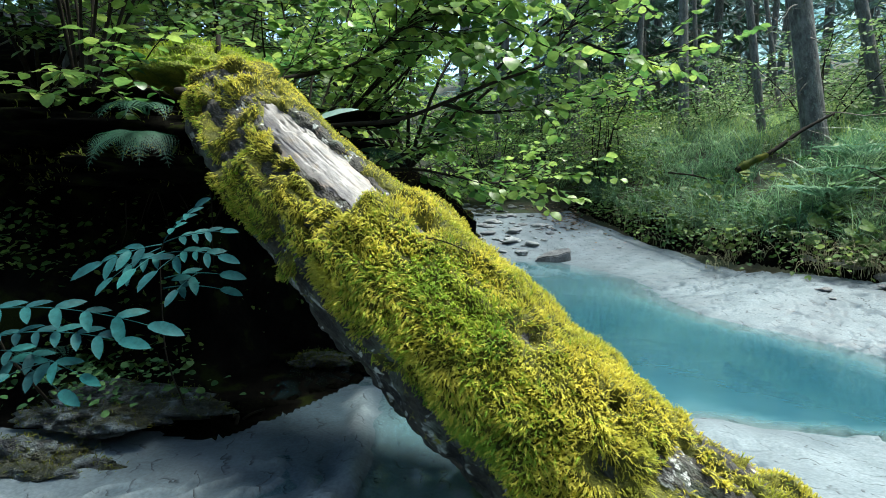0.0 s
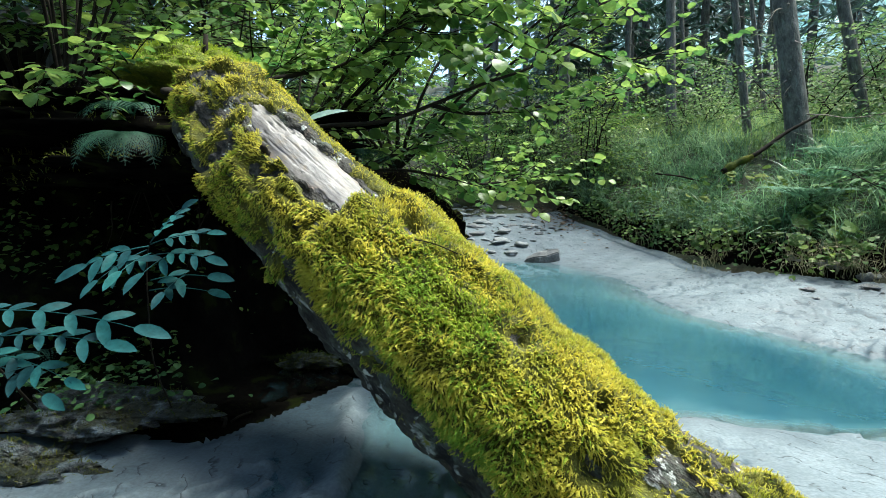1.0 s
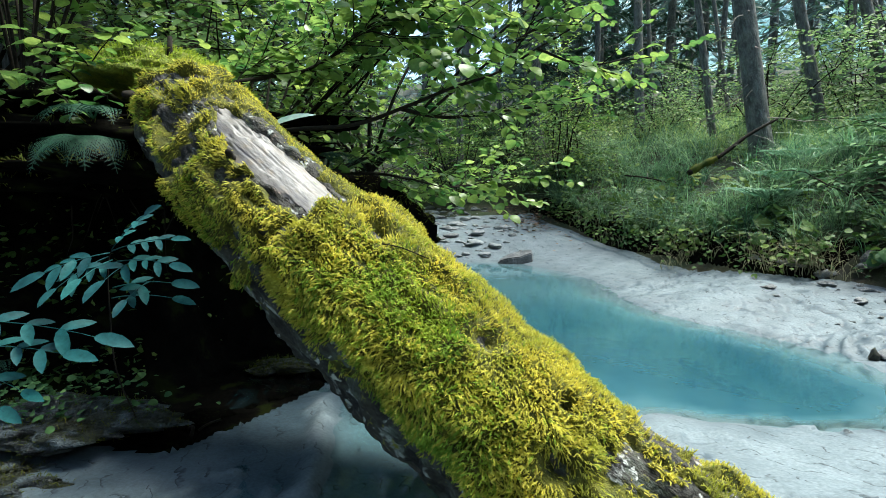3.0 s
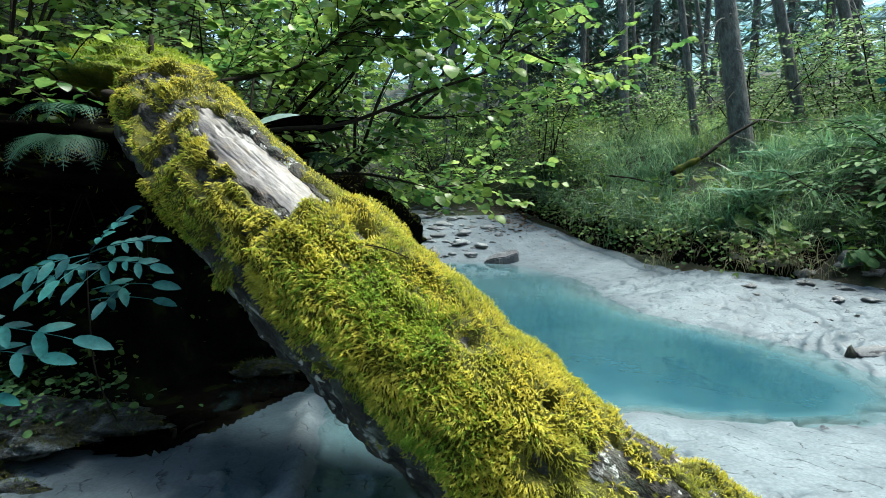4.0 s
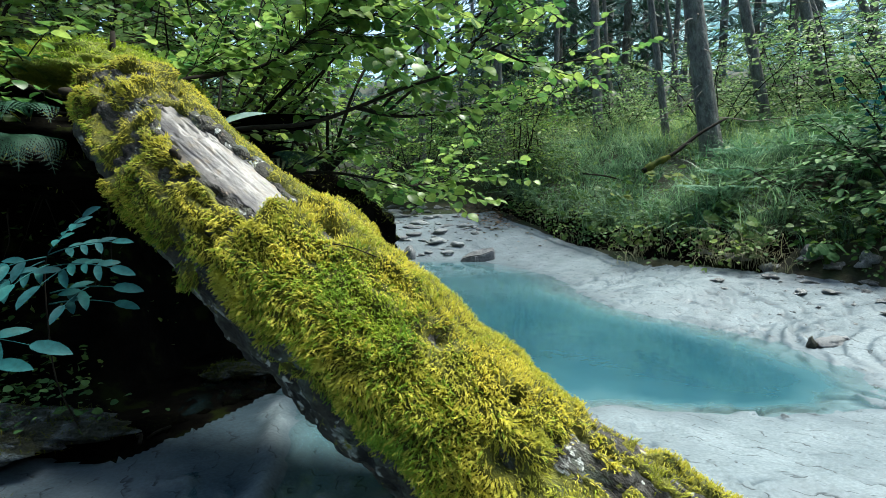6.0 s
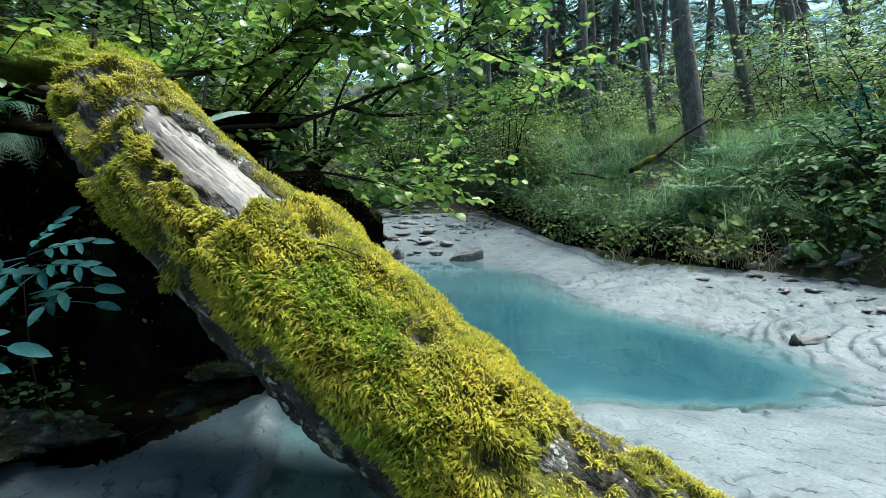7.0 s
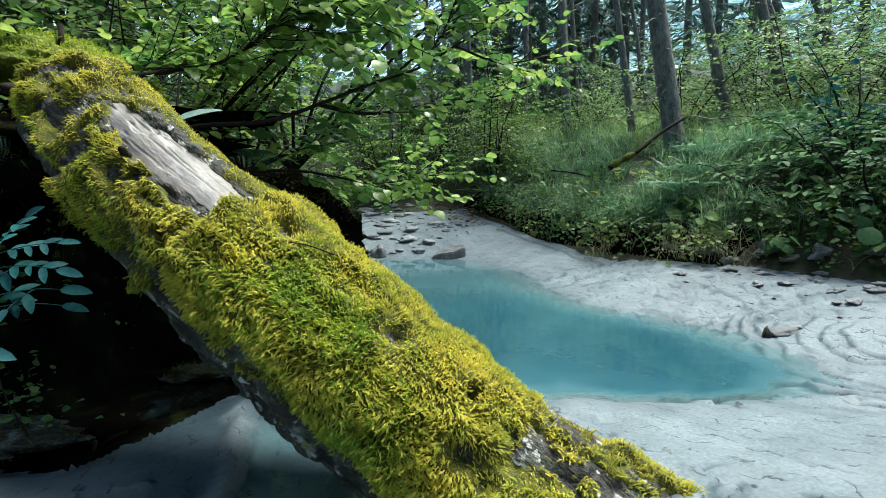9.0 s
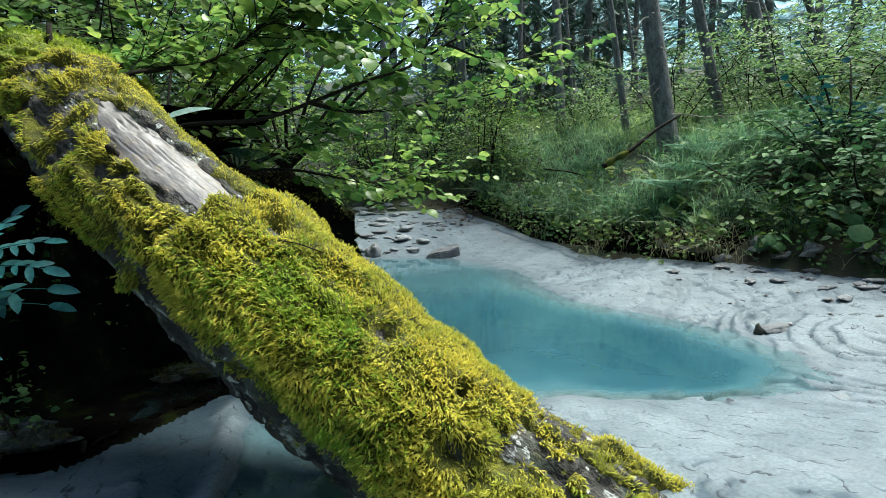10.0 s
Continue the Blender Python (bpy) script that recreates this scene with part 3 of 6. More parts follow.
def moss_cover(v, a):
    """How thick the moss grows on the log, 0 to 1."""
    n = fnoise(v * 14 + 9, a * 2.2 + 3, 5, 3)
    thick = patch(v, a, 0.462, 0.832, -2.4, 1.86, 0.02, 0.45)
    low = patch(v, a, 0.76, 1.12, 0.58, 1.75, 0.03, 0.25) * np.clip(n * 5 - 1.35, 0, 1)
    ridge = patch(v, a, 0.80, 0.845, -1.6, 0.42, 0.02, 0.15) * np.clip(n * 5 - 1.5, 0, 1)
    edge = patch(v, a, 0.885, 1.1, -1.6, 0.02, 0.015, 0.1) * 0.9
    mid = patch(v, a, 0.28, 0.475, 0.74, 2.0, 0.02, 0.1) * np.clip(n * 7 - 1.9, 0, 1) * np.clip(fnoise(v * 42, a * 5, 1, 2) * 7 - 1.9, 0.0, 1)
    top = patch(v, a, 0.0, 0.30, -1.9, 1.8, 0.03, 0.3) * np.clip(n * 6 - 1.1, 0, 1) * np.clip(fnoise(v * 60, a * 1.6, 3, 2) * 7 - 1.8, 0.25, 1)
    side = patch(v, a, 0.2, 0.5, -2.2, -0.04, 0.03, 0.1) * 0.75
    seam = patch(v, a, 0.235, 0.275, -0.4, 1.4, 0.01, 0.1)
    top = top * (1 - 0.6 * seam)
    bits = patch(v, a, 0.82, 1.12, -1.2, 0.75, 0.02, 0.1) * np.clip(fnoise(v * 38, a * 6, 2, 3) * 9 - 4.7, 0, 1) * 0.8
    cover = np.clip(np.maximum.reduce([bits, thick, low, ridge, edge, mid, top, side]), 0, 1) * (1 - bare_wood(v, a))
    for hv, ha, hr in ((0.533, 0.19, 0.9), (0.688, 0.36, 1.0), (0.775, 0.41, 0.45), (0.36, 1.12, 1.2), (0.30, 1.3, 1.0), (0.21, 0.3, 0.9), (0.42, 1.5, 1.2), (0.80, 0.9, 1.1), (0.60, 1.62, 1.0)):
        cover = cover * (1 - np.exp(-(((v - hv) / 0.014) ** 2 + ((a - ha) / 0.13) ** 2) / hr ** 2) * 0.95)
    return cover


NV, NA = 400, 160
lv, la = np.meshgrid(np.linspace(0.145, 1.12, NV), np.linspace(-math.pi, math.pi, NA, endpoint=False), indexing="ij")
flakes = fnoise(lv * 45, la * 6, 2)
plates = np.clip((fnoise(lv * 30 + 4, la * 5, 5, 3) - 0.5) * 14, -1, 1)
log_rough = 0.022 * (flakes - 0.5) + 0.006 * plates + 0.020 * (fnoise(lv * 110, la * 15, 4) - 0.5) - 0.03 * bare_wood(lv, la)
fallen_log = empty("fallen_log", label="fallen tree trunk thick with yellow-green moss, leaning from bank into silt", category="log")
fallen_log.matrix_basis = LOG_FRAME
mesh_object("trunk", log_local(lv, la, log_rough).reshape(-1, 3), grid_faces(NA, NV, True), M_BARK, fallen_log, label="dark flaking bark with grey lichen")
wv, wa = np.meshgrid(np.linspace(0.25, 0.51, 150), np.linspace(-0.4, 1.15, 110), indexing="ij")
wz = -0.010 + 0.0012 * (fnoise(wv * 12, wa * 14, 1) - 0.5) + 0.006 * (fnoise(wv * 6, wa * 4, 3) - 0.5)
wz = wz - 0.002 * np.clip((fnoise(wv * 16 + 2, wa * 17 + wv * 14, 2, 3) - 0.60) * 10, 0, 1) - 0.004 * np.clip((fnoise(wv * 34, wa * 9, 5, 2) - 0.62) * 12, 0, 1)
wz = np.where(bare_wood(wv, wa) < 0.15, -0.05, wz)
mesh_object("exposed_wood", log_local(wv, wa, wz).reshape(-1, 3), grid_faces(110, 150), M_WOOD, fallen_log, label="pale barkless weathered wood with grey streaks")

# the moss: a felt on the bark, and the shoots that stand in it
mv, ma = np.meshgrid(np.linspace(0.14, 1.12, 260), np.linspace(-2.6, 2.3, 150), indexing="ij")
mc = moss_cover(mv, ma)


def moss_lift(v, a, c):
    swell = np.interp(v, [0.45, 0.48, 0.505, 0.55, 0.60, 0.66, 0.70, 0.735, 0.755, 0.78, 0.80, 0.86], [0, 0.022, 0.026, 0.010, 0.014, 0.010, -0.014, 0.014, 0.016, 0.010, 0, 0])
    swell = swell * np.interp(a, [-1.6, -0.6, 0.3, 1.4], [0.6, 1.0, 0.7, 0.2])
    return -0.02 + c * (0.013 + swell + 0.044 * fnoise(v * 13, a * 3.2, 2, 3) + 0.028 * fnoise(v * 44, a * 9, 4, 2))


mesh_object("moss_felt", log_local(mv, ma, moss_lift(mv, ma, mc)).reshape(-1, 3), grid_faces(150, 260), M_MOSSMAT, fallen_log, label="dark matted moss felt")


def moss_sprig(rs, pairs=4):
    """A slender shoot along y, 1 long: a tapered stem set with short leaves that lie close to it."""
    verts, faces = [], []
    bend, sway = rs.uniform(0.15, 0.5), rs.uniform(-0.22, 0.22)

    def at(t):
        return np.array([sway * t * t, t * (1 - 0.2 * t), bend * math.sin(t * 2.6) * 0.6])

    p, q, e = at(0), at(0.55), at(1.0)
    verts += [p + (-0.035, 0, 0), p + (0.035, 0, 0), q + (0.05, 0, 0), q + (-0.05, 0, 0), e]
    faces += [(0, 1, 2), (0, 2, 3), (3, 2, 4)]
    for k in range(pairs):
        t = 0.18 + 0.74 * k / pairs
        for side in (-1, 1):
            p, n = at(t), at(t + 0.10)
            ln = (0.17 - 0.07 * t) * rs.uniform(0.7, 1.3)
            d = np.array([side * rs.uniform(0.45, 0.8), 0.8, rs.uniform(-0.2, 0.5)])
            o = len(verts)
            verts += [p, n, p + d / np.linalg.norm(d) * ln]
            faces.append((o, o + 1, o + 2))
    return np.array(verts), np.array(faces)


rs = np.random.RandomState(3)
TRY = 215000
sv, sa = rs.uniform(0.145, 1.1, TRY), rs.uniform(-1.25, 2.2, TRY)
sc = moss_cover(sv, sa)
keep = (rs.rand(TRY) < sc * 0.60) & (sc > 0.22)
sv, sa, sc = sv[keep], sa[keep], sc[keep]
base = log_local(sv, sa, moss_lift(sv, sa, sc) - 0.006)
normal = np.stack([np.sin(sa), np.cos(sa), 0 * sa], -1)
fall = np.array((LOG_FRAME.to_3x3().inverted() @ Vector((0, 0, -1))))
fall = fall[None] - normal * (normal @ fall)[:, None]
swirl = fnoise(sv * 16, sa * 3.2, 0, 3) * 11
side_a = np.stack([np.cos(sa), -np.sin(sa), 0 * sa], -1)
along = np.tile(np.array([0, 0, 1.0]), (len(sa), 1))
out = normal * rs.uniform(0.1, 0.9, (len(sa), 1)) + fall * np.interp(sa, [-0.5, 0.4, 1.4], [0.15, 0.35, 0.75])[:, None] + rs.normal(0, 0.40, (len(sa), 3)) + (side_a * np.cos(swirl)[:, None] + along * np.sin(swirl)[:, None]) * 0.55
size = rs.uniform(0.014, 0.043, len(sa)) * (0.6 + 0.4 * sc) * np.interp(sa, [-1, 0.0, 0.7, 1.4], [0.62, 0.75, 0.98, 1.1]) * np.interp(sv, [0.40, 0.52], [0.75, 1.0])
# the shoots are greener in the middle of the flank and low on the side, yellow along the back
green = 1.1 * np.exp(-(((sv - 0.615) / 0.085) ** 2 + ((sa - 0.62) / 0.34) ** 2)) + 0.55 * np.clip((sa - 0.8) / 0.8, 0, 1) + np.interp(sa, [0.0, 0.6], [0.3, 1.1]) * (fnoise(sv * 20, sa * 3.5, 1, 3) - 0.58)
is_green = rs.rand(len(sa)) < np.clip(green, 0.03, 0.92)
for tint, kind_of, words in ((False, M_MOSS, "bright yellow-green feathery moss shoots"), (True, M_GREENMOSS, "fresh green moss shoots")):
    bits_v, bits_f, count = [], [], 0
    for k in range(6):
        bv, bf = moss_sprig(rs)
        m = (np.arange(len(sa)) % 6 == k) & (is_green == tint)
        v, f = stamp(bv, bf, frames_from(base[m], out[m], normal[m] + rs.normal(0, 0.3, (m.sum(), 3)), size[m]))
        bits_v.append(v)
        bits_f.append(f + count)
        count += len(v)
    tagged(mesh_object("moss", np.concatenate(bits_v), np.concatenate(bits_f), kind_of, fallen_log, smooth=False, label=words), kind="stuff")

# broken branch stumps on the log
for v, a, ln, r, lean in ((0.345, 0.86, 0.060, 0.011, 0.5), (0.215, 0.35, 0.02, 0.028, 0.0), (0.16, 1.35, 0.07, 0.014, 0.6),
                          (0.775, 0.42, 0.014, 0.007, 0.0)):
    p0, p1 = log_local(v, a, -0.02), log_local(v + lean * 0.03, a, ln)
    pts = [tuple(p0 + (p1 - p0) * q + np.array([0.004 * math.sin(9 * q + v * 50), 0, 0.003 * math.cos(7 * q)])) for q in (0, 0.3, 0.6, 0.9, 1.0)]
    vv, ff = rod(pts, [r * 1.5, r * 1.1, r, r * 0.8, r * 0.35], 9)
    mesh_object("branch_stump", vv, ff, M_TWIG, fallen_log, label="dark broken branch stump")


# ---------------------------------------------------------------- leaf shapes
def leaf_shape(half=0.40, fold=0.08, droop=0.22, tip=0.02, plain=False):
    """An ovate blade along y, 1 long, folded at its rib."""
    ys = [0.0, 0.10, 0.34, 0.62, 0.85, 1.0]
    ws = [0.03, 0.64 * half, 0.98 * half, 0.96 * half, 0.58 * half, tip]
    if plain:
        ys, ws = [0.0, 0.16, 0.50, 0.84, 1.0], [0.03, 0.72 * half, half, 0.64 * half, tip]
    verts, faces = [], []
    for y, w in zip(ys, ws):
        z = -droop * y * y
        verts += [(-w, y, z + fold * w / half), (0, y, z), (w, y, z + fold * w / half)]
    for k in range(len(ys) - 1):
        o = 3 * k
        faces += [(o, o + 1, o + 4, o + 3), (o + 1, o + 2, o + 5, o + 4)]
    return np.array(verts), np.array(faces)


def unit(a):
    return a / (np.linalg.norm(a, axis=-1, keepdims=True) + 1e-9)


def leaves_mesh(name, places, dirs, sizes, material, parent, rs, shapes=None, label="", tilt=0.35):
    """Many leaves as one mesh. They lie near the level, with a random tilt."""
    shapes = shapes or [leaf_shape(0.45), leaf_shape(0.48, 0.05, 0.35), leaf_shape(0.40, 0.12, 0.1)]
    places, dirs, sizes = np.array(places), np.array(dirs), np.array(sizes)
    up = np.array([0, 0, 1.0]) + rs.normal(0, tilt, (len(places), 3))
    vs, fs, n = [], [], 0
    for k, (bv, bf) in enumerate(shapes):
        m = np.arange(len(places)) % len(shapes) == k
        if not m.any():
            continue
        v, f = stamp(bv, bf, frames_from(places[m], dirs[m], up[m], sizes[m]))
        vs.append(v)
        fs.append(f + n)
        n += len(v)
    ob = mesh_object(name, np.concatenate(vs), np.concatenate(fs), material, parent, label=label)
    return tagged(ob, kind="stuff")


def twig_leaves(line, rs, step=0.05, size=(0.06, 0.10), start=0.15):
    """Leaves in turn on both sides of a twig."""
    pts = np.array([tuple(p) for p in line])
    seg = np.linalg.norm(np.diff(pts, axis=0), axis=1)
    cum = np.concatenate([[0], np.cumsum(seg)])
    P, D, S, s, k = [], [], [], cum[-1] * start, 0
    while s < cum[-1]:
        i = min(np.searchsorted(cum, s, "right") - 1, len(seg) - 1)
        p = pts[i] + (pts[i + 1] - pts[i]) * (s - cum[i]) / seg[i]
        d = unit(pts[i + 1] - pts[i])
        side = unit(np.cross(d, [0, 0, 1.0])) * (1 if k % 2 else -1)
        o = unit(d * 0.6 + side * rs.uniform(0.6, 1.1) + np.array([0, 0, rs.uniform(-0.5, 0.15)]))
        P.append(p + o * 0.012)
        D.append(o)
        S.append(rs.uniform(*size))
        s += step * rs.uniform(0.6, 1.4)
        k += 1
    P.append(pts[-1])
    D.append(unit(pts[-1] - pts[-2]) + np.array([0, 0, -0.2]))
    S.append(rs.uniform(*size))
    return P, D, S


def curved(p, d, ln, rs, sag=0.15, n=6):
    """A wandering line from p along d."""
    p, d = np.array(p, float), unit(np.array(d, float))
    out = [p]
    for k in range(n):
        d = unit(d + rs.normal(0, 0.10, 3) + np.array([0, 0, -sag / n]))
        out.append(out[-1] + d * ln / n)
    return [Vector(q) for q in out]


def shrub(name, limbs, rs, label, material, twigs=7, twig_len=(0.25, 0.55), size=(0.06, 0.098), step=0.042, spread_up=0.2, tags=None, tilt=0.35, plain=False):
    """limbs: (points, radius at foot). Every limb carries twigs, and the twigs leaves."""
    ob = empty(name, label=label, category="shrub", **(tags or {}))
    P, D, S, fine = [], [], [], []
    for pts, r in limbs:
        line = smooth_line(pts, 5)
        n = len(line)
        v, f = rod(line, [r * (1 - 0.75 * k / (n - 1)) for k in range(n)], 7)
        mesh_object("limb", v, f, M_TWIG, ob)
        for k in range(twigs if pts[-1][0] < 0.9 else int(twigs * 0.55)):
            i = min(int(n * (0.12 + 0.86 * (k + rs.rand()) / twigs)), n - 2)
            d = np.array(line[i + 1] - line[i])
            o = unit(unit(d) * 0.7 + unit(np.cross(d, [0, 0, 1.0])) * rs.choice([-1, 1]) * rs.uniform(0.4, 1.1) + np.array([0, 0, rs.uniform(-0.5, 0.6) + spread_up]))
            tw = curved(line[i], o, rs.uniform(*twig_len), rs)
            fine.append(rod(tw, [0.0035 * (1 - 0.7 * q / 6) for q in range(7)], 3))
            a, b, c = twig_leaves(tw, rs, step, size)
            P += a
            D += b
            S += c
        a, b, c = twig_leaves(line[n // 2:], rs, step * 1.6, size)
        P += a
        D += b
        S += c
    v, f = join(fine)
    tagged(mesh_object("brushwood", v, f, M_TWIG, ob, label="thin dark twigs"), kind="stuff")
    leaves_mesh("foliage", P, D, S, material, ob, rs, [leaf_shape(0.42, 0.07, 0.25, 0.02, True), leaf_shape(0.38, 0.1, 0.12, 0.02, True)] if plain else None, tilt=tilt)
    return ob


# ---------------------------------------------------------------- hazel behind the log
rs = np.random.RandomState(11)
FOOT = (-0.75, 2.75, 0.95)
BOUGHS = [
    ([FOOT, (-0.57, 2.34, 1.09), (-0.22, 2.38, 1.14), (0.02, 2.42, 1.23), (0.23, 2.45, 1.32), (0.47, 2.49, 1.41), (0.66, 2.53, 1.53), (0.84, 2.57, 1.64), (1.01, 2.62, 1.78)], 0.012),
    ([(0.0, 2.42, 1.22), (0.13, 2.61, 1.22), (0.28, 2.66, 1.22), (0.52, 2.71, 1.26), (0.82, 2.77, 1.31), (1.11, 2.83, 1.39), (1.38, 2.89, 1.51)], 0.011),
    ([FOOT, (-0.77, 2.36, 1.26), (-0.62, 2.41, 1.35), (-0.46, 2.46, 1.39), (-0.33, 2.5, 1.47), (-0.23, 2.55, 1.55), (-0.15, 2.6, 1.67)], 0.014),
    ([FOOT, (-0.63, 2.44, 1.08), (-0.52, 2.48, 1.21), (-0.43, 2.51, 1.35), (-0.36, 2.55, 1.5), (-0.33, 2.58, 1.66), (-0.26, 2.62, 1.8)], 0.012),
    ([FOOT, (-0.83, 2.47, 1.32), (-0.75, 2.53, 1.39), (-0.66, 2.58, 1.46)], 0.026),
    ([FOOT, (-0.41, 2.63, 0.93), (-0.27, 2.67, 0.98), (-0.14, 2.71, 1.04), (-0.06, 2.74, 1.06)], 0.020),
    ([(-0.41, 2.63, 0.93), (-0.14, 2.83, 0.94), (0.05, 2.93, 0.91), (0.28, 3.02, 0.87), (0.52, 3.12, 0.90)], 0.010),
    ([(0.66, 2.53, 1.53), (0.95, 2.7, 1.50), (1.25, 2.85, 1.58), (1.5, 3.0, 1.72)], 0.007),
    ([(0.47, 2.49, 1.41), (0.62, 2.6, 1.62), (0.72, 2.7, 1.85)], 0.007),
    ([(0.28, 3.02, 0.87), (0.52, 3.2, 0.90), (0.68, 3.28, 0.93)], 0.006),
]
for tip in ((0.30, 2.30, 1.55), (0.15, 2.25, 1.40), (0.42, 2.42, 1.75)):
    BOUGHS.append(([(-0.33, 2.5, 1.47), (0.5 * tip[0] - 0.2, 0.5 * tip[1] + 1.25, 0.5 * tip[2] + 0.85), tip], 0.005))
for k in range(9):
    a = -0.2 + 1.5 * k / 8
    top = (-0.75 + 1.6 * math.sin(a), 3.1 + 0.5 * math.cos(a * 3), 1.9 + 0.5 * math.cos(a))
    mid = (-0.75 + 0.7 * math.sin(a), 2.95 + 0.2 * math.cos(a * 2), 1.5 + 0.15 * math.cos(a * 5))
    BOUGHS.append(([FOOT, mid, top, (top[0] + 0.45, top[1] + 0.1, top[2] + 0.05)], 0.008))
shrub("hazel_shrub", BOUGHS, rs, "hazel bush with broad bright green leaves and dark limbs", M_HAZEL, twigs=13, size=(0.038, 0.072), step=0.029, tags={"group": "hazel bushes"})

# a second hazel behind the first, and a young one on the near bank
BOUGHS = []
for k in range(9):
    a = -1.1 + 2.3 * k / 8
    f = (-0.3, 4.3, 1.0)
    BOUGHS.append(([f, (f[0] + 0.8 * math.sin(a), f[1] + 0.25 * math.cos(k * 2.1), f[2] + 0.7), (f[0] + 1.7 * math.sin(a), f[1] + 0.5 * math.cos(k * 1.3), f[2] + 1.25),
                   (f[0] + 2.3 * math.sin(a), f[1] + 0.3, f[2] + 1.35)], 0.016))
shrub("hazel_shrub", BOUGHS, rs, "hazel bush with green leaves standing behind the log", M_HAZEL, twigs=11, twig_len=(0.3, 0.65), plain=True, tags={"group": "hazel bushes"})
# added hazel, crown out of view, that keeps overhead light off the bank
BOUGHS = []
for k in range(14):
    a = 6.283 * k / 14
    f = (-1.75, 2.55, 1.15)
    BOUGHS.append(([f, (f[0] + 0.1 + 0.25 * math.cos(a), f[1] + 0.25 * math.sin(a), 2.0), (f[0] + 0.7 * math.cos(a), f[1] - 0.2 + 0.6 * math.sin(a), 2.6), (f[0] - 0.1 + 1.0 * math.cos(a), f[1] - 0.25 + 0.85 * math.sin(a), 2.75)], 0.008))
shrub("hazel_shrub", BOUGHS, rs, "tall hazel added to shade the bank, its crown out of view", M_HAZEL, twigs=7, twig_len=(0.35, 0.7), plain=True, step=0.055, tags={"group": "hazel bushes"})
BOUGHS = []
for x, y, z in ((-1.6, 1.95, 1.21), (-1.47, 1.98, 1.29), (-1.3, 1.97, 1.33), (-1.18, 2.0, 1.35), (-1.22, 1.92, 1.19), (-1.08, 2.0, 1.2)):
    BOUGHS.append(([(-1.35, 2.45, 1.12), (0.5 * x - 0.68, 2.25, z - 0.03), (x, y, z)], 0.006))
shrub("hazel_sapling", BOUGHS, rs, "young hazel with level green leaves over the dark bank", M_HAZEL, twigs=5, twig_len=(0.12, 0.25), size=(0.035, 0.066), step=0.036, spread_up=-0.05, tilt=0.15)


# ---------------------------------------------------------------- spruces
def spruce_branch(rs, ln, droop=0.35, twigs=9):
    """A bough along x: slender hanging sprays of needles as narrow diamonds."""
    vs, fs = [], []

    def spray(p, d, size, w):
        up = np.array([0, 0, 1.0]) + rs.normal(0, 0.4, 3)
        s = unit(np.cross(d, up)) * w
        o = len(vs)
        vs.extend([p, p + d * size * 0.45 + s, p + d * size, p + d * size * 0.45 - s])
        fs.append((o, o + 1, o + 2, o + 3))

    for k in range(twigs):
        t = (k + 0.5) / twigs
        p = np.array([ln * t, 0, -droop * ln * t * t])
        for side in (-1, 1):
            d = unit(np.array([0.75, side * rs.uniform(0.5, 0.9), rs.uniform(-0.55, -0.05)]))
            size = ln * (0.42 - 0.25 * t) * rs.uniform(0.7, 1.2)
            spray(p, d, size, size * 0.10)
            for q in (0.35, 0.65):
                spray(p + d * size * q, unit(d + np.array([0.3, -side * 0.6, -0.35])), size * 0.5, size * 0.07)
        spray(p, unit(np.array([1, 0, -0.3])), ln * 0.25, ln * 0.025)
    return np.array(vs), np.array(fs)


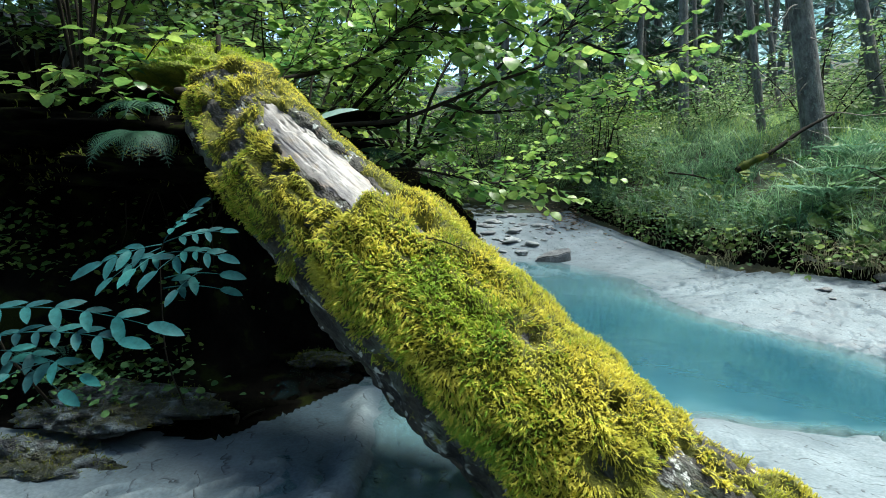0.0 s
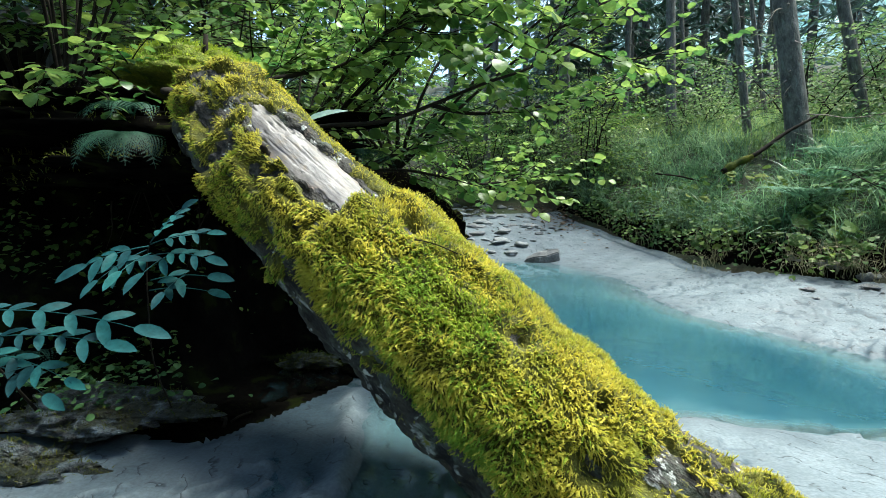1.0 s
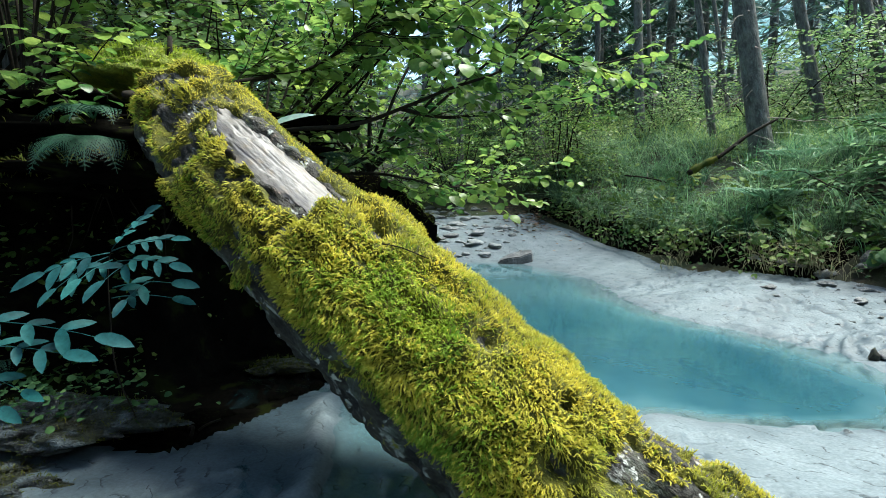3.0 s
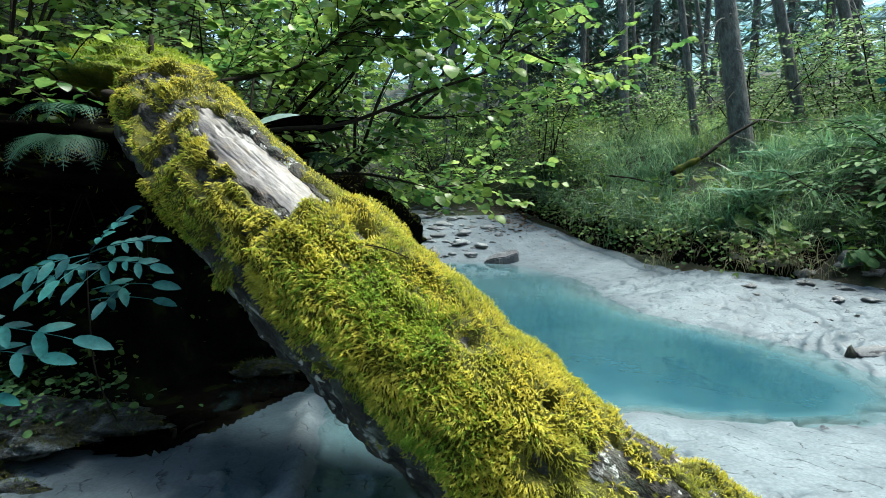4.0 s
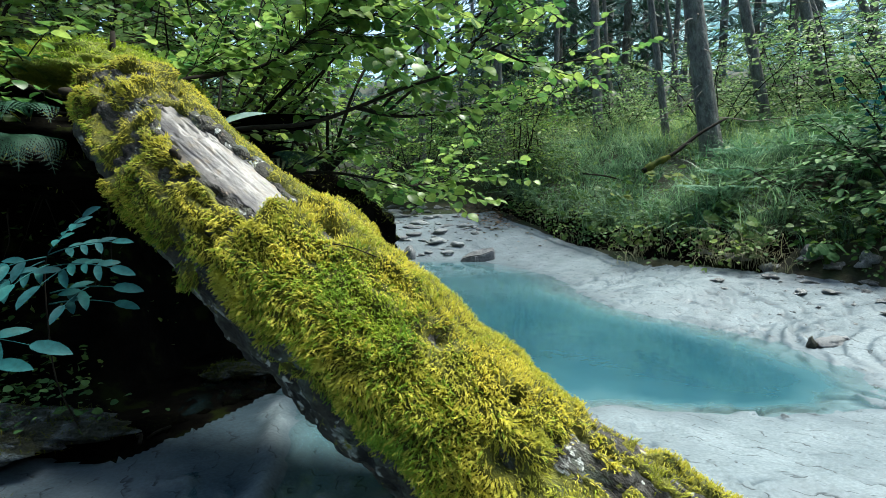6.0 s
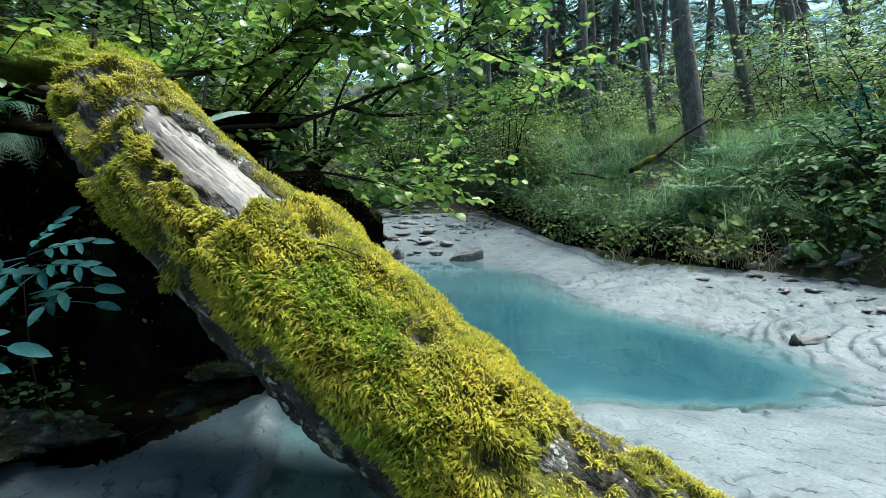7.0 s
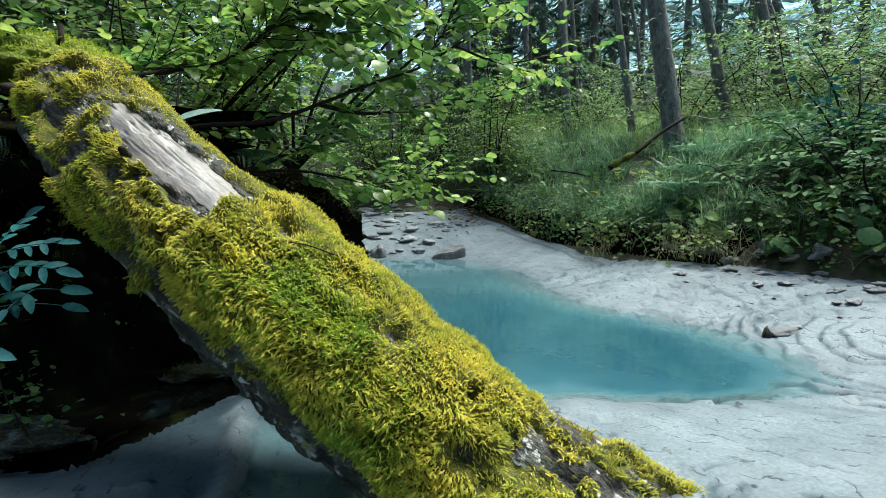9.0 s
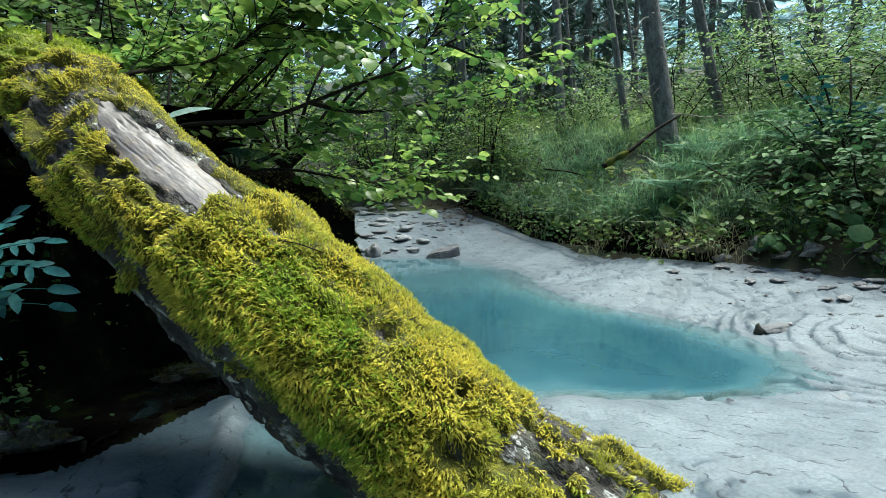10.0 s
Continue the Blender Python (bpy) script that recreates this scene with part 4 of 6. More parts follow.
def spruce_meshes(seed, r, tall, crown_from, low_twigs, boughs=70, reach=1.5, twigs=9, needles=None, sides=12):
    """Trunk, dead twigs and crown of a spruce at the origin, as three meshes under one empty."""
    rs = np.random.RandomState(seed)
    tree = empty("spruce_tree", label="tall grey-barked spruce with bare lower trunk", category="tree", group="spruces")
    n = 26
    pts, rad = [], []
    for k in range(n + 1):
        q = k / n
        pts.append((0.03 * math.sin(q * 9 + seed), 0.03 * math.cos(q * 7 + seed), -0.25 + (tall + 0.25) * q))
        rad.append(r * (1 - 0.85 * q) + r * 0.25 * math.exp(-max(0, q * tall) * 3.0))
    v, f = rod(pts, rad, sides)
    v = np.array(v)
    v[:, :2] *= 1 + 0.06 * (fnoise(np.arctan2(v[:, 1], v[:, 0]) * 2 + 5, v[:, 2] * 3, seed, 2) - 0.5)[:, None]
    mesh_object("trunk", v, f, M_SPRUCE, tree, label="scaly grey bark")
    bits = []
    for k in range(low_twigs):
        z = rs.uniform(0.5, crown_from + 1.5)
        a = rs.uniform(0, 6.283)
        rr = r * (1 - 0.85 * z / tall)
        ln = rs.choice([0.06, 0.3, 0.7, 1.1], p=[0.5, 0.2, 0.2, 0.1]) * rs.uniform(0.7, 1.2)
        line = curved((math.cos(a) * rr * 0.9, math.sin(a) * rr * 0.9, z), (math.cos(a), math.sin(a), rs.uniform(-0.4, 0.1)), ln, rs, 0.25, 5)
        bits.append(rod(line, [0.009 * (1 - 0.8 * q / 5) for q in range(6)], 3))
        if ln > 0.3:
            for q in (2, 3, 4):
                d = np.array(line[q] - line[q - 1])
                tw = curved(line[q], unit(unit(d) + rs.normal(0, 0.6, 3)), ln * 0.35, rs, 0.3, 3)
                bits.append(rod(tw, [0.004, 0.003, 0.002, 0.001], 3))
    if bits:
        v, f = join(bits)
        tagged(mesh_object("dead_brush", v, f, M_DRYTWIG, tree, label="bare dead twigs"), kind="stuff")
    vs, fs, cnt = [], [], 0
    for k in range(boughs):
        q = (k + rs.rand()) / boughs
        z = crown_from + (tall - crown_from) * q
        bv, bf = spruce_branch(rs, reach * (1 - 0.85 * q) * rs.uniform(0.75, 1.15), twigs=twigs)
        a = k * 2.4 + rs.uniform(-0.3, 0.3)
        c, s = math.cos(a), math.sin(a)
        bv = np.stack([bv[:, 0] * c - bv[:, 1] * s, bv[:, 0] * s + bv[:, 1] * c, bv[:, 2] + z], -1)
        vs.append(bv)
        fs.append(bf + cnt)
        cnt += len(bv)
    tagged(mesh_object("crown", np.concatenate(vs), np.concatenate(fs), needles or M_NEEDLE, tree, smooth=False, label="dark drooping needle boughs"), kind="stuff")
    return tree


def stand(proto, x, y, lean_x=0.0, lean_y=0.0, turn=0.0, sink=0.05, thick=1.0):
    z = ground_z(x, y) - sink
    m = pose(x, y, z) @ Matrix.Rotation(lean_x, 4, "Y") @ Matrix.Rotation(-lean_y, 4, "X") @ pose(0, 0, 0, 0, 0, turn) @ Matrix.Diagonal((thick, thick, 1, 1))
    return m


NEAR = spruce_meshes(1, 0.13, 17, 6.0, 80, 24, 1.3, 6)
SLIM = spruce_meshes(2, 0.105, 15, 5.0, 34, 24, 1.1, 6)
FULL = spruce_meshes(3, 0.13, 12, 1.6, 20, 64, 1.6, 6, sides=8)
tagged(FULL, "dark green spruce with boughs down to its foot")
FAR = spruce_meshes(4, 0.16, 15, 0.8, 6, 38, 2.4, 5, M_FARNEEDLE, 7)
tagged(FAR, "distant spruce in a dense stand, haze tinted into its needles")
# foot and lean of the trunks beyond the stream
rs = np.random.RandomState(5)
first = {}
for proto, x, y, lx, ly, thick in ((NEAR, 4.47, 6.13, -0.165, 0.05, 1.0), (SLIM, 5.93, 7.02, -0.21, 0.05, 0.78), (SLIM, 6.63, 6.6, -0.30, 0.05, 0.95), (SLIM, 5.0, 8.16, -0.123, 0.05, 0.76),
                                   (SLIM, 6.32, 9.7, -0.16, 0.06, 0.55), (SLIM, 4.7, 10.1, -0.03, 0.05, 1.2), (SLIM, 2.86, 11.0, -0.025, 0.05, 1.5), (SLIM, 5.16, 10.5, -0.064, 0.05, 0.6),
                                   (SLIM, 7.08, 10.5, -0.11, 0.05, 0.5), (SLIM, 8.0, 7.6, -0.42, 0.08, 0.8), (SLIM, 9.2, 7.8, -0.45, 0.08, 0.8), (SLIM, 9.2, 13.4, -0.1, 0.05, 0.8),
                                   (SLIM, 1.12, 10.3, -0.03, 0.05, 0.9), (SLIM, 2.27, 12.4, -0.04, 0.05, 0.9), (SLIM, 2.75, 10.6, 0.0, 0.05, 0.7), (SLIM, 4.15, 11.2, 0.02, 0.04, 0.7), (SLIM, 3.2, 12.4, -0.03, 0.05, 1.0)):
    m = stand(proto, x, y, lx, ly, rs.uniform(0, 360), thick=thick)
    if proto in first:
        copy_thing(proto, m)
    else:
        first[proto] = 1
        proto.matrix_basis = m
# the wood behind: nearer full spruces, then rows into the distance
spots = []
for ring, (count, near, far) in enumerate(((18, 13, 21), (34, 18, 26), (44, 24, 42))):
    for k in range(count):
        a = radians(-62 + 142 * (k + rs.uniform(0.1, 0.9)) / count)
        d = rs.uniform(near, far)
        spots.append((d * math.sin(a), d * math.cos(a), (FULL, SLIM, SLIM)[k % 3] if ring == 0 else FAR))
# unseen spruces added behind and left of the camera to block sky light
for x, y in ((-6.5, -2.5), (-5.6, -5.2), (-3.6, -6.6), (-1.4, -7.2), (0.8, -6.9), (2.8, -7.4), (5.2, -6.8), (-7.5, 0.8), (-2.6, -9.0), (1.8, -9.2), (7.8, -5.6), (-4.6, -1.2), (-2.3, -1.7), (-0.9, -3.2), (-2.2, -3.6), (1.2, -4.0)):
    spots.append((x, y, FULL))
for x, y in ((-2.5, 3.7), (-3.6, 2.5), (-1.9, 5.0), (-3.2, 5.5), (-2.6, 7.5), (-4.6, 6.5), (-4.5, 3.9), (-1.6, 9.5), (-5.5, 9.0)):
    spots.append((x, y, FULL))
for az, d in ((13, 14.5), (17, 16), (20.5, 14), (24, 16.5), (27, 14.6), (30.5, 16)):
    spots.append((d * math.sin(radians(az)), d * math.cos(radians(az)), FULL))
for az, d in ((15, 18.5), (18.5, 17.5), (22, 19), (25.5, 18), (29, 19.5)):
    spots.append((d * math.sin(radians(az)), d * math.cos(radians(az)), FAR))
for x, y, proto in spots:
    m = stand(proto, x, y, rs.normal(0, 0.02), rs.normal(0, 0.02), rs.uniform(0, 360), 0.2)
    if proto in first:
        copy_thing(proto, m)
    else:
        first[proto] = 1
        proto.matrix_basis = m


# a wooded hillside closes the valley, haze painted into its pale colour
ha, hr = np.meshgrid(np.radians(np.linspace(-75, 88, 220)), np.linspace(0, 1, 60))
hd = 62 + 75 * hr
rise = np.interp(np.degrees(ha), [-75, -20, 8, 22, 88], [46, 34, 30, 52, 60])
hz = 1 + rise * hr ** 0.8 + 7 * (fnoise(ha * 30, hr * 14, 2, 4) - 0.5) + 4 * (fnoise(ha * 90, hr * 40, 4, 3) - 0.5)
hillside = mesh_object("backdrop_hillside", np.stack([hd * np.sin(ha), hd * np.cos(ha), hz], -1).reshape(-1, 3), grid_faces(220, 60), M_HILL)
tagged(hillside, "wooded hillside beyond the trees, haze painted in pale blue-green", "hillside", kind="structure")


# ---------------------------------------------------------------- undergrowth of the wood
def small_leaf():
    v = np.array([(0, 0, 0), (0.30, 0.26, 0.05), (0.27, 0.66, 0.02), (0, 1.0, -0.13), (-0.27, 0.66, 0.02), (-0.30, 0.26, 0.05)])
    return v, np.array([(0, 1, 2, 3), (0, 3, 4, 5)])


def understorey(seed, tall, wide, leaves, material, label, size=(0.042, 0.078)):
    rs = np.random.RandomState(seed)
    ob = empty("undergrowth_bush", label=label, category="shrub", group="undergrowth bushes")
    bits, P, D, S = [], [], [], []
    stems = 6
    for k in range(stems):
        a = 6.283 * k / stems + rs.uniform(-0.4, 0.4)
        line = curved((0, 0, -0.1), (math.cos(a) * 0.5 * wide / tall, math.sin(a) * 0.5 * wide / tall, 1), tall * rs.uniform(0.7, 1.1), rs, 0.1, 8)
        v, f = rod(line, [0.014 * (1 - 0.8 * q / 8) for q in range(9)], 5)
        mesh_object("stem", v, f, M_TWIG, ob)
        for j in range(max(3, leaves // (stems * 14))):
            i = rs.randint(2, 9)
            b = rs.uniform(0, 6.283)
            tw = curved(line[i], (math.cos(b), math.sin(b), rs.uniform(-0.1, 0.5)), wide * rs.uniform(0.25, 0.55), rs, 0.35, 5)
            bits.append(rod([tw[0], tw[2], tw[5]], [0.004, 0.003, 0.001], 3))
            p, d, s = twig_leaves(tw, rs, 0.04, size, 0.1)
            P += p
            D += d
            S += s
    v, f = join(bits)
    tagged(mesh_object("brushwood", v, f, M_TWIG, ob, label="thin twigs"), kind="stuff")
    leaves_mesh("foliage", P, D, S, material, ob, rs, [small_leaf()])
    return ob


B1 = understorey(21, 1.9, 1.6, 1500, M_BEECH, "yellow-green beech sapling among spruce trunks")
B2 = understorey(22, 1.3, 1.8, 1500, M_BEECH, "low yellow-green broadleaf bush on the forest floor")
B3 = understorey(23, 2.4, 2.0, 1900, M_HAZEL, "dark green broadleaf bush in forest shade")
B4 = understorey(24, 0.75, 1.1, 900, M_DARKHERB, "low dark green leafy bush overhanging the bank foot", (0.045, 0.085))
rs = np.random.RandomState(9)
bush_spots = [(5.2, 7.2, B1), (6.6, 8.2, B1), (6.2, 6.0, B1), (7.4, 7.6, B2), (6.9, 5.2, B2), (7.8, 6.2, B1), (4.6, 9.4, B2), (3.0, 9.2, B2), (5.9, 5.0, B2), (6.4, 6.9, B1), (6.2, 4.2, B1), (7.0, 4.4, B1), (5.6, 10.4, B1), (8.6, 9.2, B1), (7.2, 11.5, B2), (2.2, 10.8, B3), (0.6, 11.6, B3),
              (3.6, 12.4, B1), (0.9, 8.9, B3), (-0.6, 7.2, B3), (-0.9, 5.6, B3), (-1.9, 4.4, B3), (-2.6, 3.4, B3), (-3.4, 2.9, B3), (-1.4, 3.6, B2), (-2.2, 5.9, B1), (1.6, 13.0, B2), (5.4, 13.0, B2),
              (9.4, 12.0, B2), (10.5, 10.0, B1), (9.0, 6.4, B1), (-3.8, 7.6, B3), (-0.2, 9.8, B3), (2.6, 8.4, B3), (1.9, 10.0, B2), (3.95, 3.1, B4), (4.25, 2.5, B4), (4.5, 2.9, B4), (3.75, 3.7, B4), (4.35, 3.8, B4), (4.15, 1.8, B4), (4.9, 2.2, B4)]
for x, y, proto in bush_spots:
    m = stand(proto, x, y, rs.normal(0, 0.05), 0, rs.uniform(0, 360))
    if proto in first:
        copy_thing(proto, m)
    else:
        first[proto] = 1
        proto.matrix_basis = m


# ---------------------------------------------------------------- the grassy bank beyond the stream
def blade(bend, w=0.009):
    """A grass blade 1 long, rising along z and arching over along y."""
    v, f = [], []
    for k in range(5):
        t = k / 4
        ww = w * (1 - t) ** 0.7 + 0.0008
        y, z = bend * t * t, t * (1 - 0.45 * bend * t)
        v += [(-ww, y, z), (ww, y, z)]
        if k:
            o = 2 * k - 2
            f.append((o, o + 1, o + 3, o + 2))
    return np.array(v), np.array(f)


def scatter_bank(rs, n, e0, e1, y0, y1, power=1.0, x1=9.0):
    """Random places on the right bank between two distances from its foot."""
    x, y = rs.uniform(1.2, x1, n * 8), rs.uniform(y0, y1, n * 8)
    e = line_distance(x, y, RIGHT_FOOT)
    ok = (e > e0) & (e < e1)
    ok &= rs.rand(n * 8) < np.clip((1 - (e - e0) / (e1 - e0)), 0, 1) ** power
    x, y = x[ok][:n], y[ok][:n]
    return np.stack([x, y, height(x, y)[0]], -1)


def blades_mesh(name, places, length, material, rs, lean=None, bends=(0.3, 0.6, 0.95), width=0.009, label=""):
    n = len(places)
    a = rs.uniform(0, 6.283, n)
    d = np.stack([np.cos(a), np.sin(a), 0 * a], -1)
    if lean is not None:
        d = unit(d + np.array(lean))
    d[:, 2] = rs.normal(0, 0.12, n)
    up = np.array([0, 0, 1.0]) + rs.normal(0, 0.2, (n, 3))
    vs, fs, c = [], [], 0
    for k, b in enumerate(bends):
        bv, bf = blade(b, width)
        m = np.arange(n) % len(bends) == k
        v, f = stamp(bv, bf, frames_from(places[m], d[m], up[m], length[m]))
        vs.append(v)
        fs.append(f + c)
        c += len(v)
    ob = mesh_object(name, np.concatenate(vs), np.concatenate(fs), material, smooth=True)
    return tagged(ob, label, "grass", kind="stuff")


rs = np.random.RandomState(31)
g1 = scatter_bank(rs, 1250, 0.22, 4.5, 2.2, 9.5, 1.1)
# tufts: blades fan out from each root, and hang down the slope
g1 = g1[fnoise(g1[:, 0] * 2.6, g1[:, 1] * 2.6, 3, 2) > 0.40]
fan = rs.normal(0, 1, (len(g1), 20, 3)) * np.array([0.035, 0.035, 0.0])
tall_ = np.repeat(rs.uniform(0.24, 0.52, len(g1)), 20) * rs.uniform(0.6, 1.15, len(g1) * 20) * np.repeat(np.interp(g1[:, 1], [2.2, 4.2], [0.55, 1.0]), 20)
g1 = (g1[:, None] + fan).reshape(-1, 3)
blades_mesh("grass", g1, tall_, M_GRASS, rs, (-0.55, -0.6, 0), bends=(0.5, 0.9, 1.2, 1.45), width=0.010, label="long arching blue-green grass in tufts on the bank")
g2 = scatter_bank(rs, 1500, -0.02, 0.26, 1.0, 7.5, 0.3)
g2 = g2[fnoise(g2[:, 0] * 2.5, g2[:, 1] * 2.5, 1, 2) > 0.5]
blades_mesh("dry_grass", g2, rs.uniform(0.16, 0.36, len(g2)), M_DRYGRASS, rs, (-1.2, -0.8, 0), bends=(0.8, 1.1, 1.3), width=0.005, label="straw-coloured dead grass hanging over the bank foot")
g3 = scatter_bank(rs, 15000, 1.9, 13.0, 1.0, 15.0, 1.0, 16.0)
blades_mesh("grass", g3, rs.uniform(0.22, 0.5, len(g3)), M_LITGRASS, rs, (-0.4, -0.4, 0), width=0.018, label="tall grass among the spruces, sunlight tinted into its green")

# straw clumps that hang over the foot of the bank
straw = smooth_line([(2.45, 4.6, 0), (2.52, 4.3, 0), (2.75, 3.88, 0), (3.02, 3.5, 0), (3.25, 3.1, 0)], 5)
g4 = []
for q in straw:
    if rs.rand() < 0.34:
        c = np.array([q.x + rs.uniform(0.10, 0.22), q.y + rs.uniform(0.0, 0.1), 0])
        c = c + rs.normal(0, 1, (46, 3)) * np.array([0.08, 0.08, 0])
        c[:, 2] = height(c[:, 0], c[:, 1])[0] + 0.02
        g4.append(c)
g4 = np.concatenate(g4)
blades_mesh("dry_grass", g4, rs.uniform(0.18, 0.38, len(g4)), M_DRYGRASS, rs, (-1.1, -1.3, 0), bends=(0.9, 1.2, 1.5), width=0.005, label="clumps of straw-coloured dead grass hanging from the bank")

# herbs: leaves in small rosettes
h = scatter_bank(rs, 650, -0.01, 3.2, 1.0, 9.0, 1.6)
P, D, S = [], [], []
for p in h:
    big = rs.rand() < 0.12
    for k in range(rs.randint(4, 9)):
        a = rs.uniform(0, 6.283)
        d = np.array([math.cos(a) - 0.35, math.sin(a) - 0.35, rs.uniform(-0.35, 0.5)])
        P.append(p + np.array([0, 0, rs.uniform(0.02, 0.24)]) + unit(d) * rs.uniform(0, 0.08))
        D.append(unit(d))
        S.append(rs.uniform(0.08, 0.12) if big else rs.uniform(0.025, 0.055))
edge_spots = scatter_bank(rs, 760, -0.07, 0.6, 1.0, 8.0, 0.5)
herbs = leaves_mesh("herb_cover", P, D, S, M_HERB, None, rs, [leaf_shape(0.40, 0.08, 0.22, 0.02, True), leaf_shape(0.33, 0.1, 0.35, 0.02, True)], label="mixed green herbs covering the bank face", tilt=0.5)
tagged(herbs, category="herbs")
P, D, S = [], [], []
for p in edge_spots:
    if 3.2 < p[1] < 4.3 and rs.rand() < 0.25:
        continue
    for k in range(rs.randint(4, 9)):
        a = rs.uniform(0, 6.283)
        d = np.array([math.cos(a) - 0.6, math.sin(a) - 0.5, rs.uniform(-0.5, 0.3)])
        P.append(p + np.array([0, 0, rs.uniform(0.03, 0.26)]) + unit(d) * rs.uniform(0, 0.10))
        D.append(unit(d))
        S.append(rs.uniform(0.025, 0.062))
herbs = leaves_mesh("herb_cover", P, D, S, M_HERB, None, rs, [leaf_shape(0.40, 0.08, 0.22, 0.02, True), leaf_shape(0.33, 0.1, 0.35, 0.02, True)], label="low green herbs hanging over the bank foot", tilt=0.5)
tagged(herbs, category="herbs")


def butterbur(x, y, rs, size, count, material, label):
    """A tuft of round stalked leaves: each stalk and blade a part."""
    z = ground_z(x, y)
    ob = empty("butterbur_plant", (x, y, z), label=label, category="plant", group="butterbur plants")
    for k in range(count):
        a = rs.uniform(2.4, 6.0)
        reach, up = size * rs.uniform(0.5, 1.5), size * rs.uniform(0.7, 2.0)
        top = np.array([math.cos(a) * reach, math.sin(a) * reach, up])
        v, f = rod([(0, 0, -0.02), tuple(top * (0.5, 0.5, 0.7)), tuple(top)], [0.004, 0.003, 0.002], 4)
        mesh_object("stalk", v, f, M_HERB, ob)
        o = unit(np.array([math.cos(a), math.sin(a) - 0.3, rs.uniform(-0.7, -0.1)]))
        face = np.array([0, -0.5, 0.85]) + rs.normal(0, 0.25, 3)
        v, f = stamp(*leaf_shape(0.5, -0.10, 0.3, 0.05), frames_from((top - o * size * 0.3)[None], o[None], face[None], np.array([size * rs.uniform(0.8, 1.25)])))
        mesh_object("leaf", v, f, material, ob)
    return ob


rs = np.random.RandomState(37)
for k, p in enumerate(scatter_bank(rs, 26, 0.08, 0.75, 3.2, 7.4, 0.4)):
    butterbur(p[0], p[1], rs, rs.uniform(0.07, 0.12), rs.randint(4, 8), M_HERB, "tuft of round green leaves on the stream bank")
for k, p in enumerate(scatter_bank(rs, 22, 0.05, 1.1, 1.0, 3.4, 0.4)):
    butterbur(p[0], p[1], rs, rs.uniform(0.07, 0.13), rs.randint(4, 8), M_DARKHERB, "tuft of dark green leaves at the bank foot")


def fern(name, at, fronds, ln, rs, label, detail=5, arch=0.75, turn=(0, 6.283), material=None, pairs=15, wide=0.30, group="ferns"):
    """A fern: every frond is a part, with toothed leaflets on both sides of its rib."""
    ob = empty(name, at, label=label, category="fern", group=group)
    for k in range(fronds):
        a = turn[0] + (turn[1] - turn[0]) * (k + rs.uniform(0.2, 0.8)) / fronds
        L = ln * rs.uniform(0.8, 1.1)
        fwd = np.array([math.cos(a), math.sin(a), 0])
        side = np.array([-fwd[1], fwd[0], 0])

        def rib(t):
            return fwd * L * (t - 0.12 * t * t) + np.array([0, 0, L * (0.75 * t * (1 - arch * t) * 1.1)])

        vs, fs = [], []

        def quad(a_, b_, c_, d_):
            o = len(vs)
            vs.extend([a_, b_, c_, d_])
            fs.append((o, o + 1, o + 2, o + 3))

        for j in range(8):
            p, q = rib(j / 8), rib((j + 1) / 8)
            w = side * 0.004 * (1 - j / 9)
            quad(p - w, p + w, q + w, q - w)
        for j in range(pairs):
            t = 0.16 + 0.83 * j / pairs
            p = rib(t)
            tang = unit(rib(min(t + 0.03, 1)) - rib(t - 0.03))
            pl = L * wide * math.sin(min(1.0, (1.04 - t) * 1.35) * 1.571) * min(1, t * 3.2)
            for s in (-1, 1):
                d = unit(side * s + tang * 0.35 + np.array([0, 0, -0.18]))
                if detail < 2:
                    w = tang * pl * 0.11
                    quad(p - w, p + d * pl * 0.5 - w * 0.8, p + d * pl, p + d * pl * 0.5 + w * 0.8)
                    continue
                for m in range(detail):
                    u = (m + 0.3) / detail
                    c = p + d * pl * u
                    h_ = pl * 0.24 * (1.08 - u)
                    step = d * pl / detail * 0.62
                    for z in (-1, 1):
                        e = unit(tang * z + d * 0.5) * h_
                        quad(c - step * 0.3, c + e * 0.75 - step * 0.1, c + e + step * 0.3, c + step * 0.75)
        mesh_object("frond", np.array(vs), np.array(fs), material or M_FERN, ob, smooth=False)
    return ob


rs = np.random.RandomState(41)
for x, y, n, ln in ((3.25, 4.35, 9, 0.6), (3.6, 4.6, 8, 0.55), (4.0, 4.9, 8, 0.6), (4.4, 4.2, 7, 0.5), (5.0, 5.0, 8, 0.6)):
    fern("fern", (x, y, ground_z(x, y) + 0.12), n, ln * 0.85, rs, "pale green fern arching out of the bank grass", detail=4, pairs=24, arch=0.7, material=M_PALEFERN)

